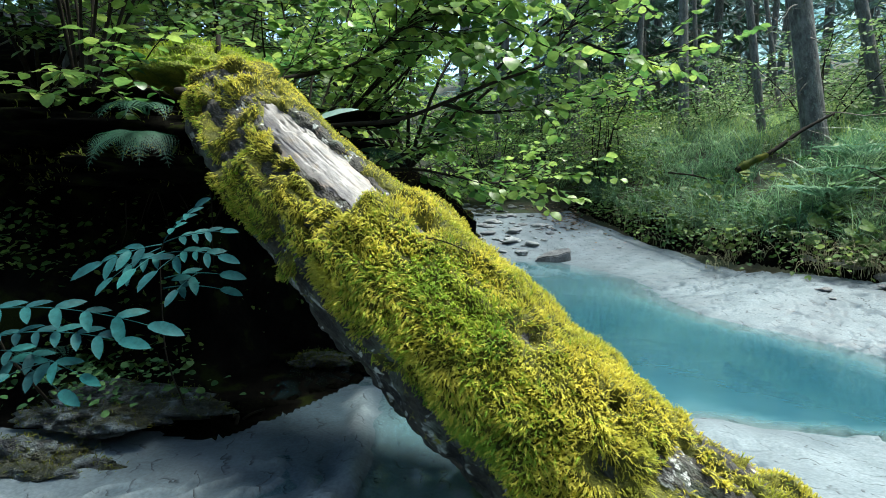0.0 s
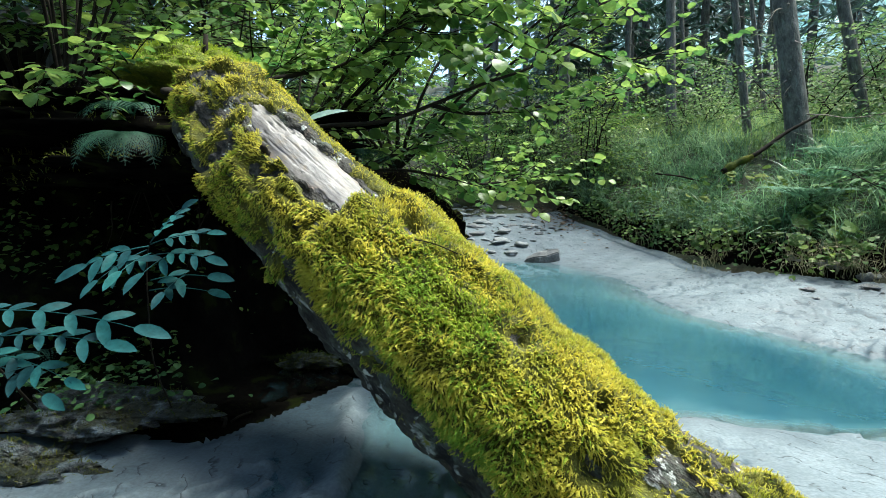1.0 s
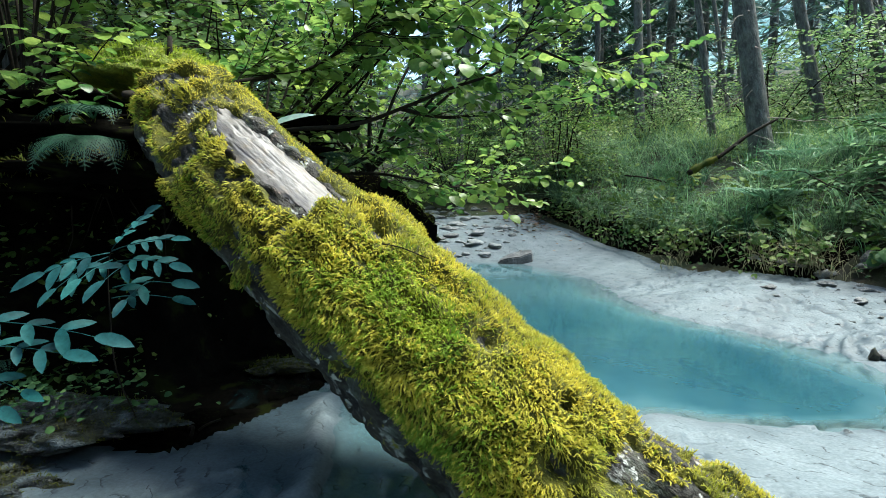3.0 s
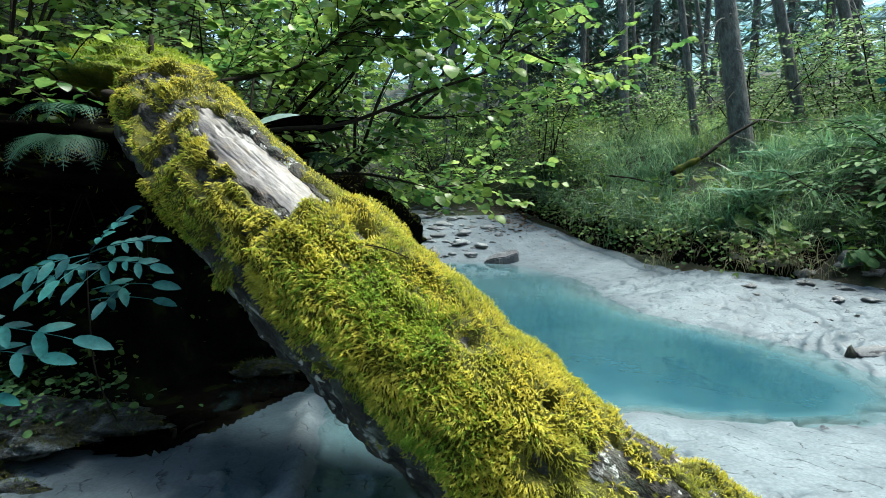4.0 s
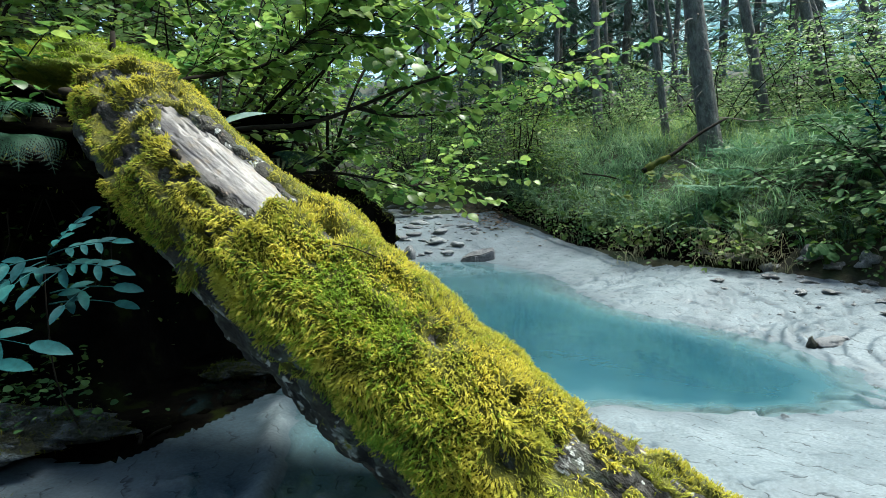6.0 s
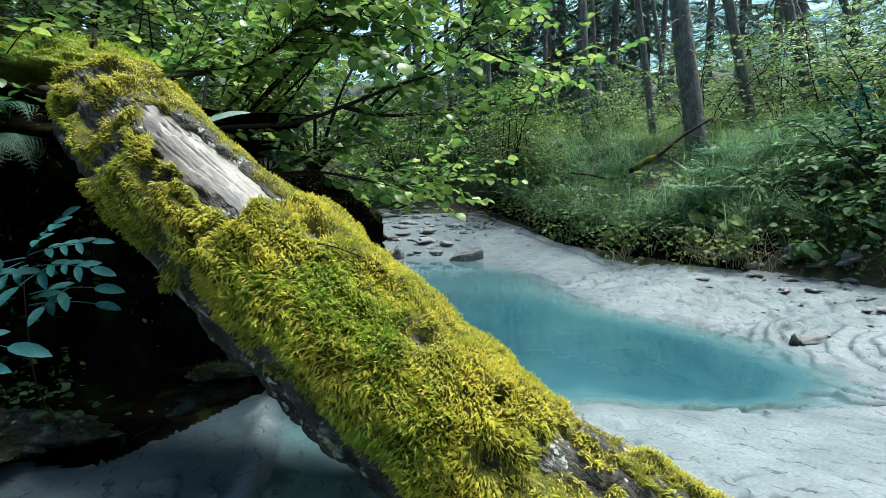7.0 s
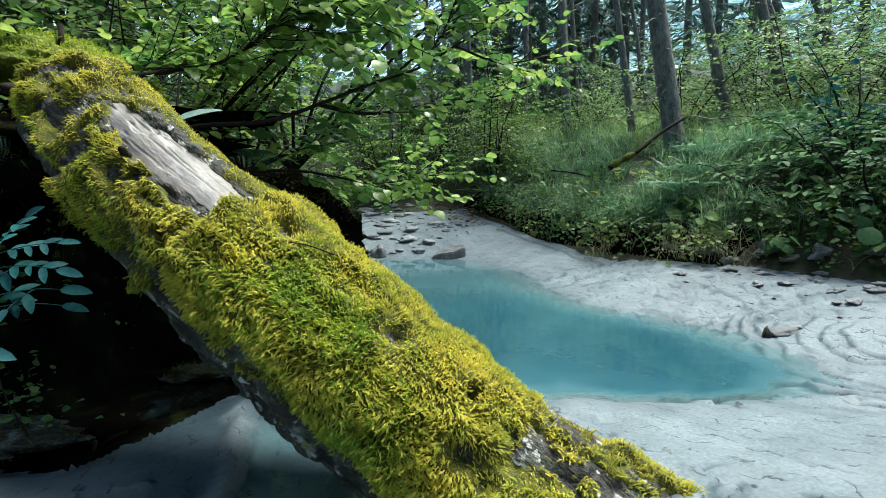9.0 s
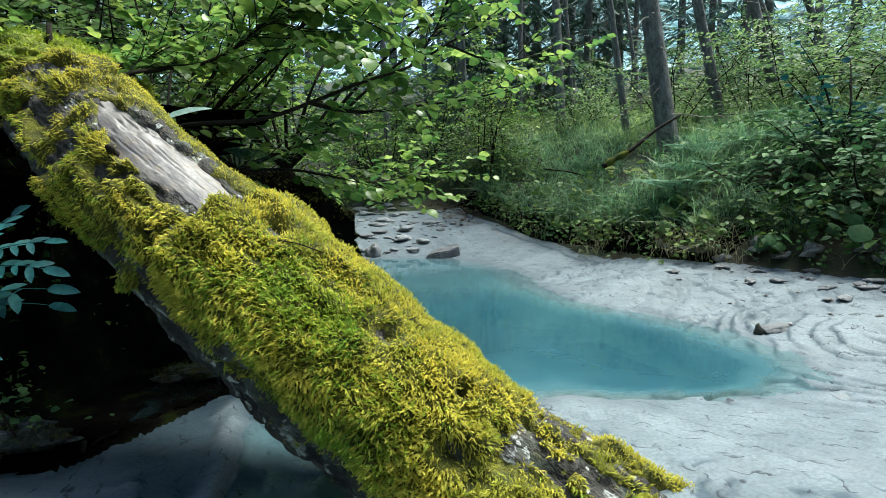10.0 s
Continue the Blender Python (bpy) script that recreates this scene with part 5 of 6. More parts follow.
# a leaning dead branch with moss on its lower end, and a thin one lying in the grass
def dead_branch(name, pts, r0, r1, label, moss=0.0):
    ob = empty(name, label=label, category="branch")
    line = smooth_line(pts, 6)
    n = len(line)
    v, f = rod(line, [r0 + (r1 - r0) * k / (n - 1) + 0.003 * math.sin(k * 2.3) for k in range(n)], 9)
    mesh_object("wood", v, f, M_TWIG, ob)
    rs_ = np.random.RandomState(len(pts) * 7)
    for k in range(4):
        i = int(n * (0.35 + 0.15 * k))
        d = unit(np.array(line[min(i + 1, n - 1)] - line[i - 1]) + rs_.normal(0, 0.06, 3))
        tw = curved(line[min(i, n - 1)], d + rs_.normal(0, 0.5, 3), 0.22, rs_, 0.1, 4)
        v, f = rod(tw, [r1 * 0.5, r1 * 0.4, r1 * 0.3, r1 * 0.2, r1 * 0.1], 5)
        mesh_object("side_twig", v, f, M_DRYTWIG, ob)
    if moss:
        m = max(2, int(n * moss))
        v, f = rod(line[:m], [(r0 + 0.012) * min(1, 0.3 + k * 0.4) * (1 - 0.45 * (k / m) ** 2) + 0.006 * math.sin(k * 5) for k in range(m)], 12)
        mesh_object("moss_sleeve", v, f, M_DARKMOSS, ob, label="yellow-green moss")
    return ob


dead_branch("dead_branch", [(3.1, 5.46, 1.06), (3.25, 5.46, 1.15), (3.44, 5.43, 1.25), (3.72, 5.45, 1.45), (3.89, 5.45, 1.55), (4.08, 5.45, 1.65)], 0.030, 0.013, "dark leaning dead branch with mossy lower end", 0.45)
dead_branch("dead_branch", [(2.71, 6.22, 1.07), (3.02, 6.25, 1.04), (3.36, 6.3, 0.97), (3.69, 6.35, 0.93)], 0.009, 0.012, "thin dead stick caught in the bank grass")

# round-leaved bush at the downstream end of the bank
rs = np.random.RandomState(51)
STEMS = []
for k, (dx, dy, dz) in enumerate(((0.35, 0.3, 1.0), (-0.1, 0.4, 1.15), (-0.5, 0.1, 0.75), (0.6, -0.2, 0.7), (-0.3, -0.3, 0.5), (0.2, -0.4, 0.55))):
    f = (4.3, 3.6, ground_z(4.3, 3.6) - 0.05)
    STEMS.append(([f, (f[0] + dx * 0.5, f[1] + dy * 0.4, f[2] + dz * 0.6), (f[0] + dx, f[1] + dy, f[2] + dz)], 0.013))
shrub("willow_bush", STEMS, rs, "bush with small blue-green leaves and dark stems on the bank", M_ELDER, twigs=9, twig_len=(0.2, 0.4), size=(0.04, 0.07), step=0.035)


# ---------------------------------------------------------------- stones
def stone_mesh(seed, material, rough=0.28, sub=3):
    bm = bmesh.new()
    bmesh.ops.create_icosphere(bm, subdivisions=sub, radius=1.0)
    for v in bm.verts:
        n1 = noise.noise(v.co * 1.1 + Vector((seed * 7.1, 0, 0)))
        n2 = noise.noise(v.co * 2.7 + Vector((0, seed * 3.3, 0)))
        v.co *= 1 + rough * n1 + rough * 0.45 * n2
        v.co.z = v.co.z if v.co.z > -0.4 else -0.4 + (v.co.z + 0.4) * 0.2
    me = bpy.data.meshes.new("stone")
    bm.to_mesh(me)
    bm.free()
    me.materials.append(material)
    me.polygons.foreach_set("use_smooth", [True] * len(me.polygons))
    return me


COBBLES = [stone_mesh(k + 10, M_COBBLE, 0.5, 3) for k in range(6)]
ANGULAR = [stone_mesh(k + 50, M_ROCK, 0.95, 3) for k in range(6)]
STONES = [stone_mesh(k, M_ROCK, 0.42, 3) for k in range(6)]


def stone(k, x, y, sx, sy, sz, turn=0, sink=0.3, name="stone", label="grey stream stone half sunk in pale silt", group="stream stones", z=None, me=None):
    ob = new(name, me or STONES[k % 6])
    zz = ground_z(x, y) if z is None else z
    ob.matrix_basis = pose(x, y, zz + sz * (0.4 - sink), 0, 0, turn) @ Matrix.Diagonal((sx, sy, sz, 1))
    return tagged(ob, label, "stone", group)


stone(1, 0.50, 6.45, 0.10, 0.10, 0.12, 40, 0.1, "boulder", "grey rock beside the stream inflow", "boulders")
stone(2, 2.42, 2.28, 0.10, 0.055, 0.025, 20, 0.35, "stone", "flat silt-grey stone bedded in rippled silt", me=COBBLES[2])
# dark stone stands in for the black of a small hole in the silt
stone(4, 2.29, 2.27, 0.03, 0.025, 0.04, 60, 0.2, "stone", "dark stone standing in for a hole in rippled silt", me=stone_mesh(77, M_DARKROCK, 0.6, 2))
bm = bmesh.new()
RING = ((-0.24, -0.03, 0.0), (-0.06, -0.10, 0.03), (0.16, -0.10, 0.10), (0.20, 0.06, 0.13), (0.0, 0.14, 0.08), (-0.18, 0.10, 0.02))
low = [bm.verts.new((x * 1.12, y * 1.12, -0.10)) for x, y, z in RING]
high = [bm.verts.new((x, y, z)) for x, y, z in RING]
bm.faces.new(high)
bm.faces.new(low[::-1])
for k in range(6):
    bm.faces.new((low[k], low[(k + 1) % 6], high[(k + 1) % 6], high[k]))
bmesh.ops.bevel(bm, geom=bm.edges[:], offset=0.012, segments=2, affect="EDGES")
bmesh.ops.triangulate(bm, faces=bm.faces[:])
bmesh.ops.subdivide_edges(bm, edges=bm.edges[:], cuts=2, use_grid_fill=True)
for q in bm.verts:
    q.co += Vector((0, 0, 1)) * 0.018 * noise.noise(q.co * 11) + q.co.normalized() * 0.012 * noise.noise(q.co * 27)
wedge = bpy.data.meshes.new("boulder")
bm.to_mesh(wedge)
bm.free()
wedge.materials.append(M_ROCK)
head_rock = new("boulder", wedge)
head_rock.location = (1.36, 6.18, max(0.0, ground_z(1.36, 6.18)) + 0.03)
tagged(head_rock, "dark wet wedge-shaped rock at the head of the pool", "stone", "boulders")
rs = np.random.RandomState(61)
for k in range(150):
    y = rs.uniform(6.45, 9.2)
    x = np.interp(y, [6.4, 7.2, 8, 9.2], [0.9, 1.0, 0.9, 0.75]) + rs.normal(0, 0.38) - 0.25 * (k % 3 == 0)
    s = rs.choice([0.018, 0.034, 0.055, 0.085], p=[0.4, 0.3, 0.2, 0.1]) * rs.uniform(0.8, 1.2)
    stone(k, x, y, s * 1.4, s, s * 0.5, rs.uniform(0, 360), 0.32, label="pale silt-coated cobble in the stream bed", me=COBBLES[k % 6])
for k, (x, y, s) in enumerate(((3.02, 3.05, 0.085), (3.12, 2.72, 0.075), (3.26, 2.45, 0.05), (3.3, 2.25, 0.085), (2.80, 3.22, 0.05), (3.42, 1.95, 0.08), (2.72, 3.45, 0.07), (2.60, 3.72, 0.04), (3.0, 2.86, 0.05))):
    stone(k, x + 0.30, y + 0.30, s * 1.3, s * rs.uniform(0.7, 1.1), s * rs.uniform(0.6, 0.95), rs.uniform(0, 360), 0.42, me=ANGULAR[k % 6], label="grey stone lodged at the foot of the bank", group="bank stones")
for k in range(230):
    x, y = rs.uniform(2.4, 3.8), rs.uniform(1.3, 3.5)
    if line_distance(np.array([x]), np.array([y]), RIGHT_FOOT)[0] > -0.03 or rs.rand() > 1.2 - (3.45 - x):
        continue
    s = rs.choice([0.007, 0.013, 0.026]) * rs.uniform(0.7, 1.3)
    stone(k, x, y, s * 1.5, s, s * 0.6, rs.uniform(0, 360), 0.3, label="small grey pebble on silt", group="pebbles", name="pebble", me=ANGULAR[k % 6])


# ---------------------------------------------------------------- the dark near bank
def lump(name, at, size, seed, material, rough=0.3, sub=5, label="", category="", kind="", group=""):
    bm = bmesh.new()
    bmesh.ops.create_icosphere(bm, subdivisions=sub, radius=1.0)
    for v in bm.verts:
        p = v.co.copy()
        k = 1.0
        for q, amp in ((1.3, 1.0), (3.1, 0.5), (7.0, 0.25), (15.0, 0.1)):
            k += rough * amp * noise.noise(p * q + Vector((seed * 5.3, seed, 0)))
        v.co = Vector((p.x * size[0], p.y * size[1], p.z * size[2])) * k
    me = bpy.data.meshes.new(name)
    bm.to_mesh(me)
    bm.free()
    me.materials.append(material)
    me.polygons.foreach_set("use_smooth", [True] * len(me.polygons))
    ob = new(name, me)
    ob.location = at
    return tagged(ob, label, category, group, kind)


# near-black soil paints the hollow's shade onto lips and boulder
lump("bank_overhang", (-1.75, 2.62, 1.10), (1.35, 0.60, 0.13), 2, M_SHADESOIL, 0.7, label="undercut lip of the earth bank bound by roots, blackened for shade", category="ground", kind="structure")
# lower lip is added to block sky light from the wall behind
lump("bank_overhang", (-1.20, 2.32, 0.90), (0.72, 0.42, 0.09), 7, M_SHADESOIL, 0.7, label="added lip that keeps light out of the hollow, blackened for shade", category="ground", kind="structure")
lump("boulder", (-0.27, 3.15, 0.50), (0.45, 0.40, 0.40), 4, M_SHADESOIL, 0.5, label="dark mossy boulder behind the fallen log", category="stone", group="boulders")
lump("ledge_rock", (-1.10, 1.66, 0.08), (0.29, 0.12, 0.05), 6, M_LEDGE, 0.8, label="low grey rock ledge with moss and litter", category="stone")
lump("ledge_rock", (-1.27, 1.45, 0.005), (0.21, 0.10, 0.055), 8, M_LEDGE, 0.95, label="pitted dark rock with mossy crust in silt", category="stone")
lump("ledge_rock", (-0.56, 2.34, 0.03), (0.13, 0.07, 0.03), 12, M_LEDGE, 0.6, label="dim grey rock in the hollow under the bank", category="stone")
lump("moss_mound", (-1.12, 2.58, 1.34), (0.36, 0.36, 0.135), 5, M_BANKMOSS, 0.3, label="green mossy hummock where the log meets the bank", category="moss")

for pts, r in (([(-0.99, 2.33, 1.34), (-0.99, 2.33, 1.42), (-0.985, 2.33, 1.50)], 0.012), ([(-1.15, 2.32, 1.34), (-1.16, 2.33, 1.40), (-1.175, 2.33, 1.46)], 0.008)):
    v, f = rod(pts, [r * 1.2, r, r * 0.8], 9)
    tagged(mesh_object("dead_stub", v, f, M_TWIG), "short dark broken stem standing in moss", "stub", "stubs")

# blue-green pinnate leaves rising from the ledge
def pinnate(parent, foot, tip, pairs, leaflet, rs, sag=0.10, start=0.30):
    """A compound leaf: a rib and paired leaflets with one at its end. Those on the stream's side hang, the others lie level."""
    a, b = np.array(foot, float), np.array(tip, float)
    ctrl = (a + b) / 2 + np.array([0, 0, sag * np.linalg.norm(b - a)])
    line = [Vector((1 - t) ** 2 * a + 2 * t * (1 - t) * ctrl + t * t * b) for t in np.linspace(0, 1, 9)]
    v, f = rod(line, [0.0020 * (1 - 0.6 * k / 8) for k in range(9)], 5)
    leaf = mesh_object("compound_leaf", v, f, M_ELDER, parent)
    shape = leaf_shape(0.19, 0.05, 0.18, 0.006)
    for k in range(pairs + 1):
        t = start + (0.94 - start) * k / pairs
        p = (1 - t) ** 2 * a + 2 * t * (1 - t) * ctrl + t * t * b
        d = unit(2 * (1 - t) * (ctrl - a) + 2 * t * (b - ctrl))
        side = unit(np.cross(d, [0, 0, 1.0]))
        for s in ((-1, 1) if k < pairs else (0,)):
            near = s * side[1] < 0
            o = unit(d * (0.8 if s else 1.0) + side * s * 0.75 + np.array([0, 0, rs.uniform(-0.75, -0.35) if near else rs.uniform(0.05, 0.35)]) * (1 if s else 0.3))
            size = 0.92 * leaflet * rs.uniform(0.82, 1.15) * (0.86 + 0.14 * t) * (1.0 if s else 1.12) * (1.0 if near or not s else 0.9)
            face = np.array([0, -0.55 if near else -0.9, 0.85]) + rs.normal(0, 0.18, 3)
            vv, ff = stamp(*shape, frames_from(p[None], o[None], face[None], np.array([size])))
            mesh_object("leaflet", vv, ff, M_ELDER, leaf)
    return leaf


rs = np.random.RandomState(71)
elder = empty("elder_sapling", label="elder sapling with blue-green pinnate leaves against the dark bank", category="plant")
stem = [(-0.845, 1.62, 0.10), (-0.843, 1.52, 0.30), (-0.822, 1.47, 0.50), (-0.815, 1.465, 0.62), (-0.80, 1.46, 0.67)]
v, f = rod(smooth_line(stem, 5), [0.0024 - 0.00005 * k for k in range(21)], 6)
mesh_object("stem", v, f, M_TWIG, elder)
for foot, tip, pairs, lf in (((-0.80, 1.46, 0.67), (-0.672, 1.40, 0.77), 3, 0.055), ((-0.80, 1.46, 0.665), (-0.61, 1.42, 0.70), 3, 0.058), ((-0.805, 1.46, 0.66), (-0.925, 1.36, 0.615), 3, 0.075),
                             ((-0.81, 1.46, 0.65), (-0.885, 1.34, 0.575), 2, 0.070), ((-0.80, 1.46, 0.64), (-0.826, 1.35, 0.60), 1, 0.070), ((-0.79, 1.46, 0.635), (-0.605, 1.39, 0.632), 3, 0.062),
                             ((-0.745, 1.46, 0.635), (-0.768, 1.35, 0.595), 1, 0.078), ((-0.81, 1.47, 0.56), (-0.615, 1.42, 0.578), 1, 0.075), ((-0.712, 1.47, 0.575), (-0.726, 1.37, 0.54), 1, 0.070)):
    pinnate(elder, foot, tip, pairs, lf, rs)
pinnate(elder, (-0.815, 1.47, 0.53), (-0.615, 1.42, 0.535), 1, 0.065, rs)
elder2 = empty("elder_sapling", label="second low elder sapling with broad blue-green leaflets", category="plant")
stem = [(-1.27, 1.60, 0.12), (-1.265, 1.50, 0.26), (-1.26, 1.43, 0.36), (-1.262, 1.40, 0.48)]
v, f = rod(smooth_line(stem, 5), [0.005 - 0.0002 * k for k in range(16)], 6)
mesh_object("stem", v, f, M_TWIG, elder2)
for foot, tip, pairs, lf in (((-1.30, 1.40, 0.48), (-0.735, 1.30, 0.455), 5, 0.088), ((-1.29, 1.40, 0.40), (-0.80, 1.27, 0.425), 6, 0.078), ((-1.26, 1.42, 0.36), (-0.90, 1.25, 0.338), 3, 0.082),
                             ((-1.066, 1.36, 0.348), (-1.12, 1.27, 0.338), 1, 0.085), ((-1.26, 1.43, 0.33), (-0.96, 1.25, 0.296), 2, 0.085), ((-1.262, 1.40, 0.47), (-1.45, 1.32, 0.50), 3, 0.08)):
    pinnate(elder2, foot, tip, pairs, lf, rs, start=0.12)

rs = np.random.RandomState(81)
fern("fern", (-1.06, 1.83, 0.99), 5, 0.215, rs, "drooping blue-green fern under the bank lip", detail=7, arch=1.55, turn=(3.5, 6.0), pairs=18, wide=0.40)
fern("fern", (-1.12, 1.98, 1.10), 4, 0.24, rs, "small dim fern under the bank lip", detail=4, arch=1.2, turn=(3.3, 6.0), pairs=14)
fern("fern", (-0.36, 2.60, 0.99), 6, 0.24, rs, "small green fern on the dark boulder", detail=5, arch=1.35, turn=(3.6, 5.9), pairs=16)
fern("fern", (-1.45, 1.85, 0.22), 4, 0.20, rs, "dim fern on the dark bank", detail=3, arch=1.0, turn=(3.6, 6.0), pairs=12)

# low herbs, roots and litter on the near bank
P, D, S = [], [], []
hx = np.concatenate([rs.uniform(-2.6, -0.55, 1200), rs.uniform(-2.4, -1.0, 4200)])
hy = np.concatenate([rs.uniform(1.55, 2.9, 1200), 1.72 + np.abs(rs.normal(0, 0.22, 4200))])
hz = height(hx, hy)[0]
for x, y, z in zip(hx, hy, hz):
    if z < 0.08 or vnoise(np.array([x * 6.0]), np.array([y * 6 + z * 5]), 2)[0] < 0.35:
        continue
    a = rs.uniform(3.4, 6.1)
    P.append((x, y - 0.01, z + rs.uniform(0.0, 0.04)))
    D.append(unit(np.array([math.cos(a), math.sin(a), rs.uniform(-0.6, 0.4)])))
    S.append(rs.uniform(0.012, 0.045))
bank_herbs = leaves_mesh("bank_herb_cover", P, D, S, M_HERB, None, rs, [small_leaf()], label="sparse small herbs on the dark bank", tilt=0.6)
tagged(bank_herbs, category="herbs")
P, D, S = [], [], []
for k in range(200):
    x, y = rs.normal(-1.12, 0.16), rs.normal(1.66, 0.06)
    a = rs.uniform(3.2, 6.2)
    d = unit(np.array([math.cos(a), math.sin(a), rs.uniform(-0.2, 0.5)]))
    P.append((x, y, 0.12 + rs.uniform(0, 0.12)))
    D.append(d)
    S.append(rs.uniform(0.012, 0.03))
ledge_herbs = leaves_mesh("ledge_herb_cover", P, D, S, M_DARKHERB, None, rs, label="small green herbs on the rock ledge", tilt=0.5)
tagged(ledge_herbs, category="herbs")
for k in range(16):
    x = rs.uniform(-1.5, -0.35)
    y = 2.05 + 0.5 * max(0, x + 1.0) + rs.uniform(0, 0.3)
    line = curved((x, y + 0.1, rs.uniform(0.75, 1.0)), (rs.normal(0, 0.3), -0.15, -1), rs.uniform(0.15, 0.5), rs, 0.6, 6)
    v, f = rod(line, [0.004 * (1 - 0.8 * q / 6) for q in range(7)], 5)
    tagged(mesh_object("hanging_root", v, f, M_TWIG), "thin brown root hanging from the bank", "root", "hanging roots")
for pts, r in (([(-0.74, 1.74, 0.02), (-0.71, 1.70, 0.04), (-0.70, 1.66, 0.03)], 0.006), ([(-0.70, 1.72, 0.02), (-0.66, 1.70, 0.05), (-0.62, 1.71, 0.06)], 0.004)):
    v, f = rod(smooth_line(pts, 4), [r] * (4 * (len(pts) - 1) + 1), 6)
    tagged(mesh_object("twig", v, f, M_TWIG), "short dark twig lying on wet silt", "twig", "twigs on silt")

# small mushrooms in the moss
def mushroom(at, r):
    ob = empty("mushroom", at, label="tiny cream mushroom on the log", category="mushroom", group="mushrooms")
    v, f = rod([(0, 0, -0.01), (0, 0, 0.004), (0.001, 0, 0.012)], [r * 0.3, r * 0.25, r * 0.25], 8)
    mesh_object("stalk", v, f, M_MUSHROOM, ob)
    v, f = rod([(0, 0, 0.010), (0, 0, 0.013), (0, 0, 0.017), (0, 0, 0.020), (0, 0, 0.021)], [r * 0.9, r, r * 0.8, r * 0.4, r * 0.05], 14)
    mesh_object("cap", v, f, M_MUSHROOM, ob)


for v_, a_, r in ((0.758, 1.40, 0.008),):
    mushroom(tuple(LOG_FRAME @ Vector(log_local(v_, a_, 0.012))), r)


# moss shoots on the hummock and the ledge
def moss_on(target, count, size, rs, name, material, label, low=0.0):
    """Shoots on the upward faces of a lump, as one part of it."""
    me = target.data
    co = np.array([tuple(p.center) for p in me.polygons])
    no = np.array([tuple(p.normal) for p in me.polygons])
    ar = np.array([p.area for p in me.polygons]) * (no[:, 2] > low)
    pick = rs.choice(len(co), count, p=ar / ar.sum())
    p = co[pick] + rs.normal(0, 0.006, (count, 3))
    n = no[pick]
    o = n * rs.uniform(0.3, 0.9, (count, 1)) + np.array([0, 0, -0.3]) + rs.normal(0, 0.4, (count, 3))
    bv, bf = moss_sprig(rs, 5)
    v, f = stamp(bv, bf, frames_from(p, o, n + rs.normal(0, 0.3, (count, 3)), rs.uniform(*size, count)))
    tagged(mesh_object(name, v, f, material, target, smooth=False, label=label), kind="stuff")


rs = np.random.RandomState(91)
for ob in list(scene.objects):
    if ob.name.startswith("moss_sleeve"):
        moss_on(ob, 600, (0.014, 0.028), rs, "moss", M_DARKMOSS, "yellow-green moss shoots", -1.0)
for ob in list(scene.objects):
    if ob.name.startswith("moss_mound"):
        moss_on(ob, 4400, (0.02, 0.04), rs, "moss", M_GREENMOSS, "green feathery moss shoots", 0.1)
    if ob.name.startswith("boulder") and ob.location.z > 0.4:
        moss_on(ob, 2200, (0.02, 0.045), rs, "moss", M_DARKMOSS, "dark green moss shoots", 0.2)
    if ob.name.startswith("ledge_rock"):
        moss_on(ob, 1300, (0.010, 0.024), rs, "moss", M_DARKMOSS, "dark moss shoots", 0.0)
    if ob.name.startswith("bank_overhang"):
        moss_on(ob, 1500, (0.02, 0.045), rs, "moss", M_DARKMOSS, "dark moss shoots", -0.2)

# a thin twig fallen across the moss
pts = [tuple(LOG_FRAME @ Vector(log_local(v_, a_, l_))) for v_, a_, l_ in ((0.555, 0.42, 0.050), (0.57, 0.30, 0.052), (0.59, 0.16, 0.048), (0.61, 0.06, 0.050), (0.63, 0.0, 0.044))]
v, f = rod(smooth_line(pts, 4), [0.0016] * 17, 5)
tagged(mesh_object("twig", v, f, M_TWIG), "hair-thin dark twig lying across the log's moss", "twig")

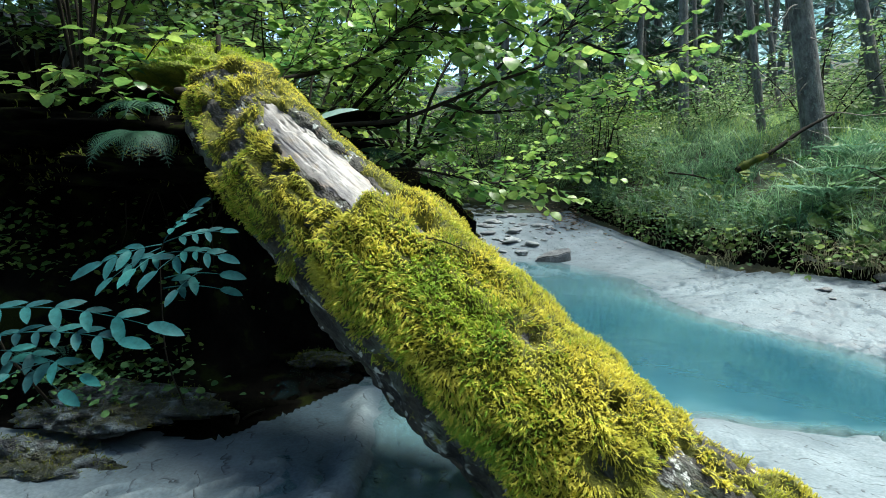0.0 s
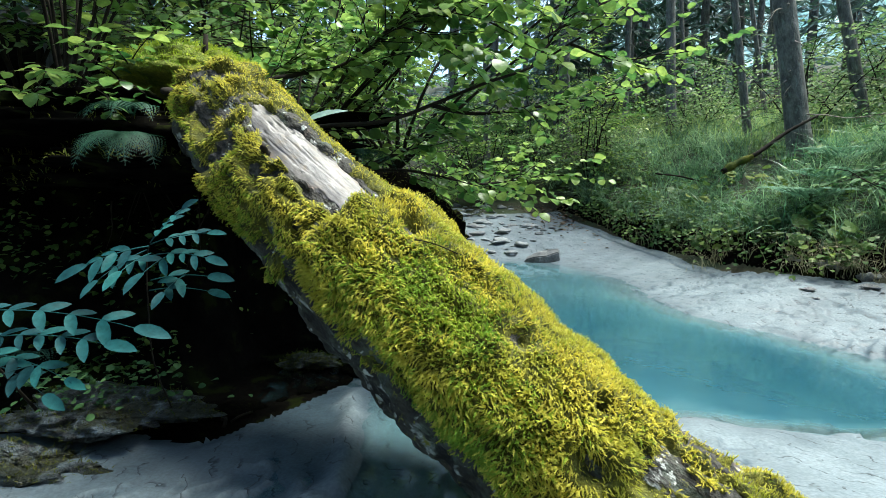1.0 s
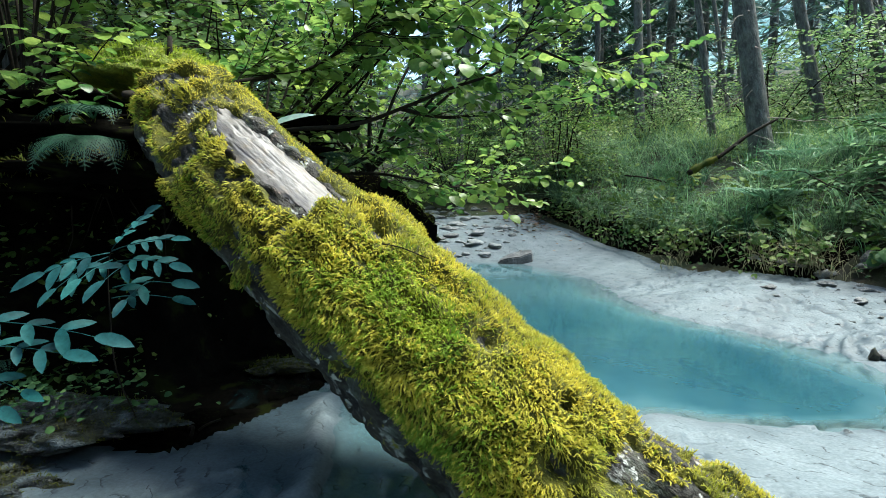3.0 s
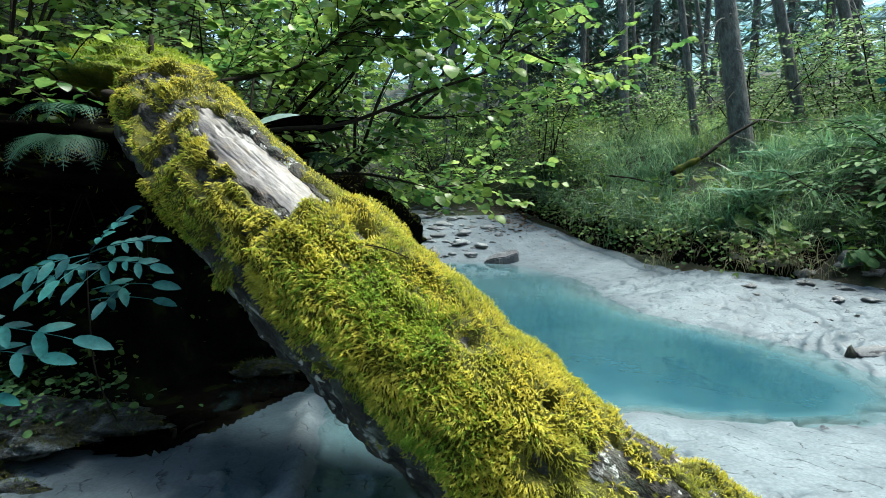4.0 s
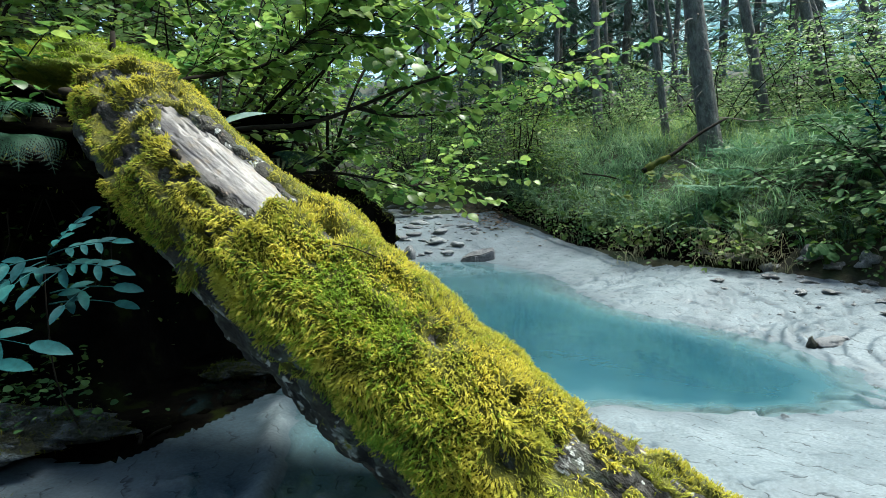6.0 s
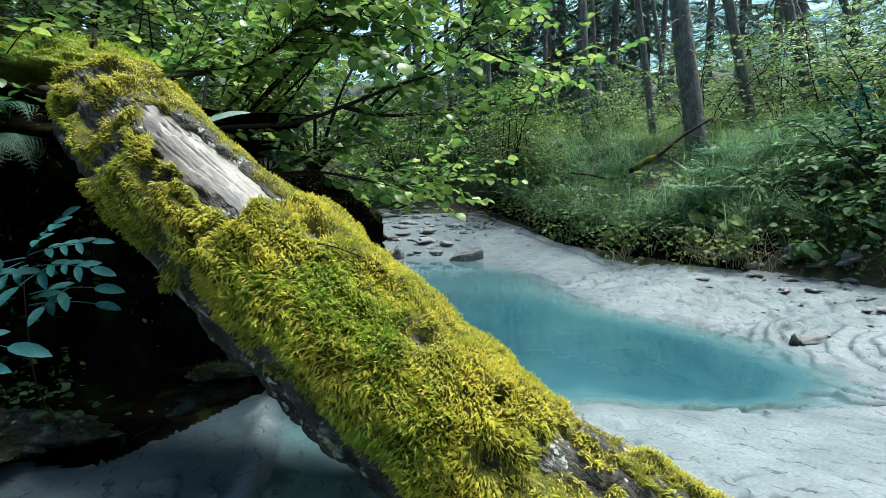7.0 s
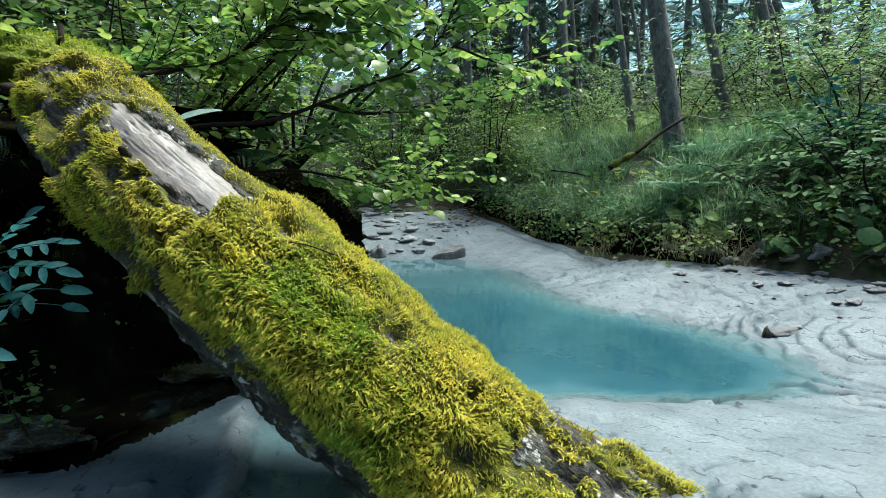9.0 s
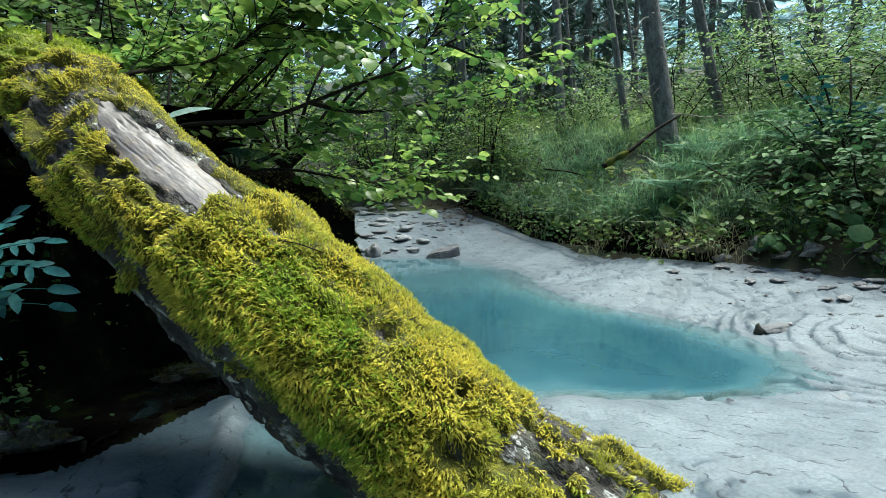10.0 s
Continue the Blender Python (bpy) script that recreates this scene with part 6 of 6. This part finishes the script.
# fallen needles and dead leaves on the upper bank edge
rs = np.random.RandomState(97)
P, D, S = [], [], []
for k in range(420):
    x, y = rs.normal(1.95, 0.28), rs.normal(8.0, 0.5)
    a = rs.uniform(0, 6.283)
    P.append((x, y, ground_z(x, y) + 0.012))
    D.append((math.cos(a), math.sin(a), 0.05))
    S.append(rs.uniform(0.03, 0.07))
litter = leaves_mesh("leaf_litter", P, D, S, M_LITTER, None, rs, [small_leaf()], "rust-brown dead leaves on the stream edge", 0.2)
tagged(litter, category="litter")

# rubble along the foot of the dark bank, blackened for its shade
RUBBLE = [stone_mesh(k + 30, M_SHADESOIL, 0.6, 3) for k in range(5)]
foot = smooth_line([(-1.45, 1.70, 0), (-1.05, 1.73, 0), (-0.74, 1.83, 0), (-0.5, 2.03, 0), (-0.34, 2.17, 0), (-0.28, 2.5, 0)], 8)
for k, q in enumerate(foot):
    if rs.rand() < 0.6:
        continue
    s = rs.choice([0.014, 0.022, 0.05]) * rs.uniform(0.7, 1.3)
    stone(k, q.x + rs.normal(0, 0.012), q.y + rs.uniform(-0.01, 0.03), s * 1.5, s, s * 0.9, rs.uniform(0, 360), 0.45, "rubble_stone", "stone at the foot of the bank, blackened for shade", "bank rubble", me=RUBBLE[k % 5])


def big_leaf(name, at, out, size, material, label, half=0.45, group="", face=(0.0, -0.45, 0.9)):
    v, f = stamp(*leaf_shape(half, 0.06, 0.18), frames_from(np.array([at]), np.array([out], float), np.array([face], float), np.array([size])))
    return tagged(mesh_object(name, v, f, material), label, "leaf", group)


big_leaf("pale_leaf", (-0.45, 1.80, 1.045), (1.0, 0.05, 0.50), 0.165, M_PALELEAF, "large silvery leaf caught on a hazel twig", 0.16, face=(-0.15, -0.5, 0.85))
for at, out, size in (((2.92, 5.59, 0.78), (0.6, -0.5, -0.15), 0.135), ((2.86, 5.62, 0.79), (-0.7, -0.6, 0.2), 0.101), ((2.96, 5.62, 0.79), (0.1, -1, 0.1), 0.108), ((3.3, 5.62, 1.08), (-0.8, -0.5, -0.1), 0.149), ((3.24, 5.59, 1.04), (-0.1, -1, -0.2), 0.108), ((3.57, 5.65, 1.02), (0.8, -0.6, 0.1), 0.135), ((3.64, 5.65, 0.99), (0.3, -1, -0.2), 0.095),
                      ((3.53, 5.66, 1.02), (-0.5, -0.7, -0.2), 0.101)):
    big_leaf("butterbur_leaf", at, out, size, M_YELLOWLEAF, "large yellowing leaf in the bank herbs", 0.48, "butterbur leaves")
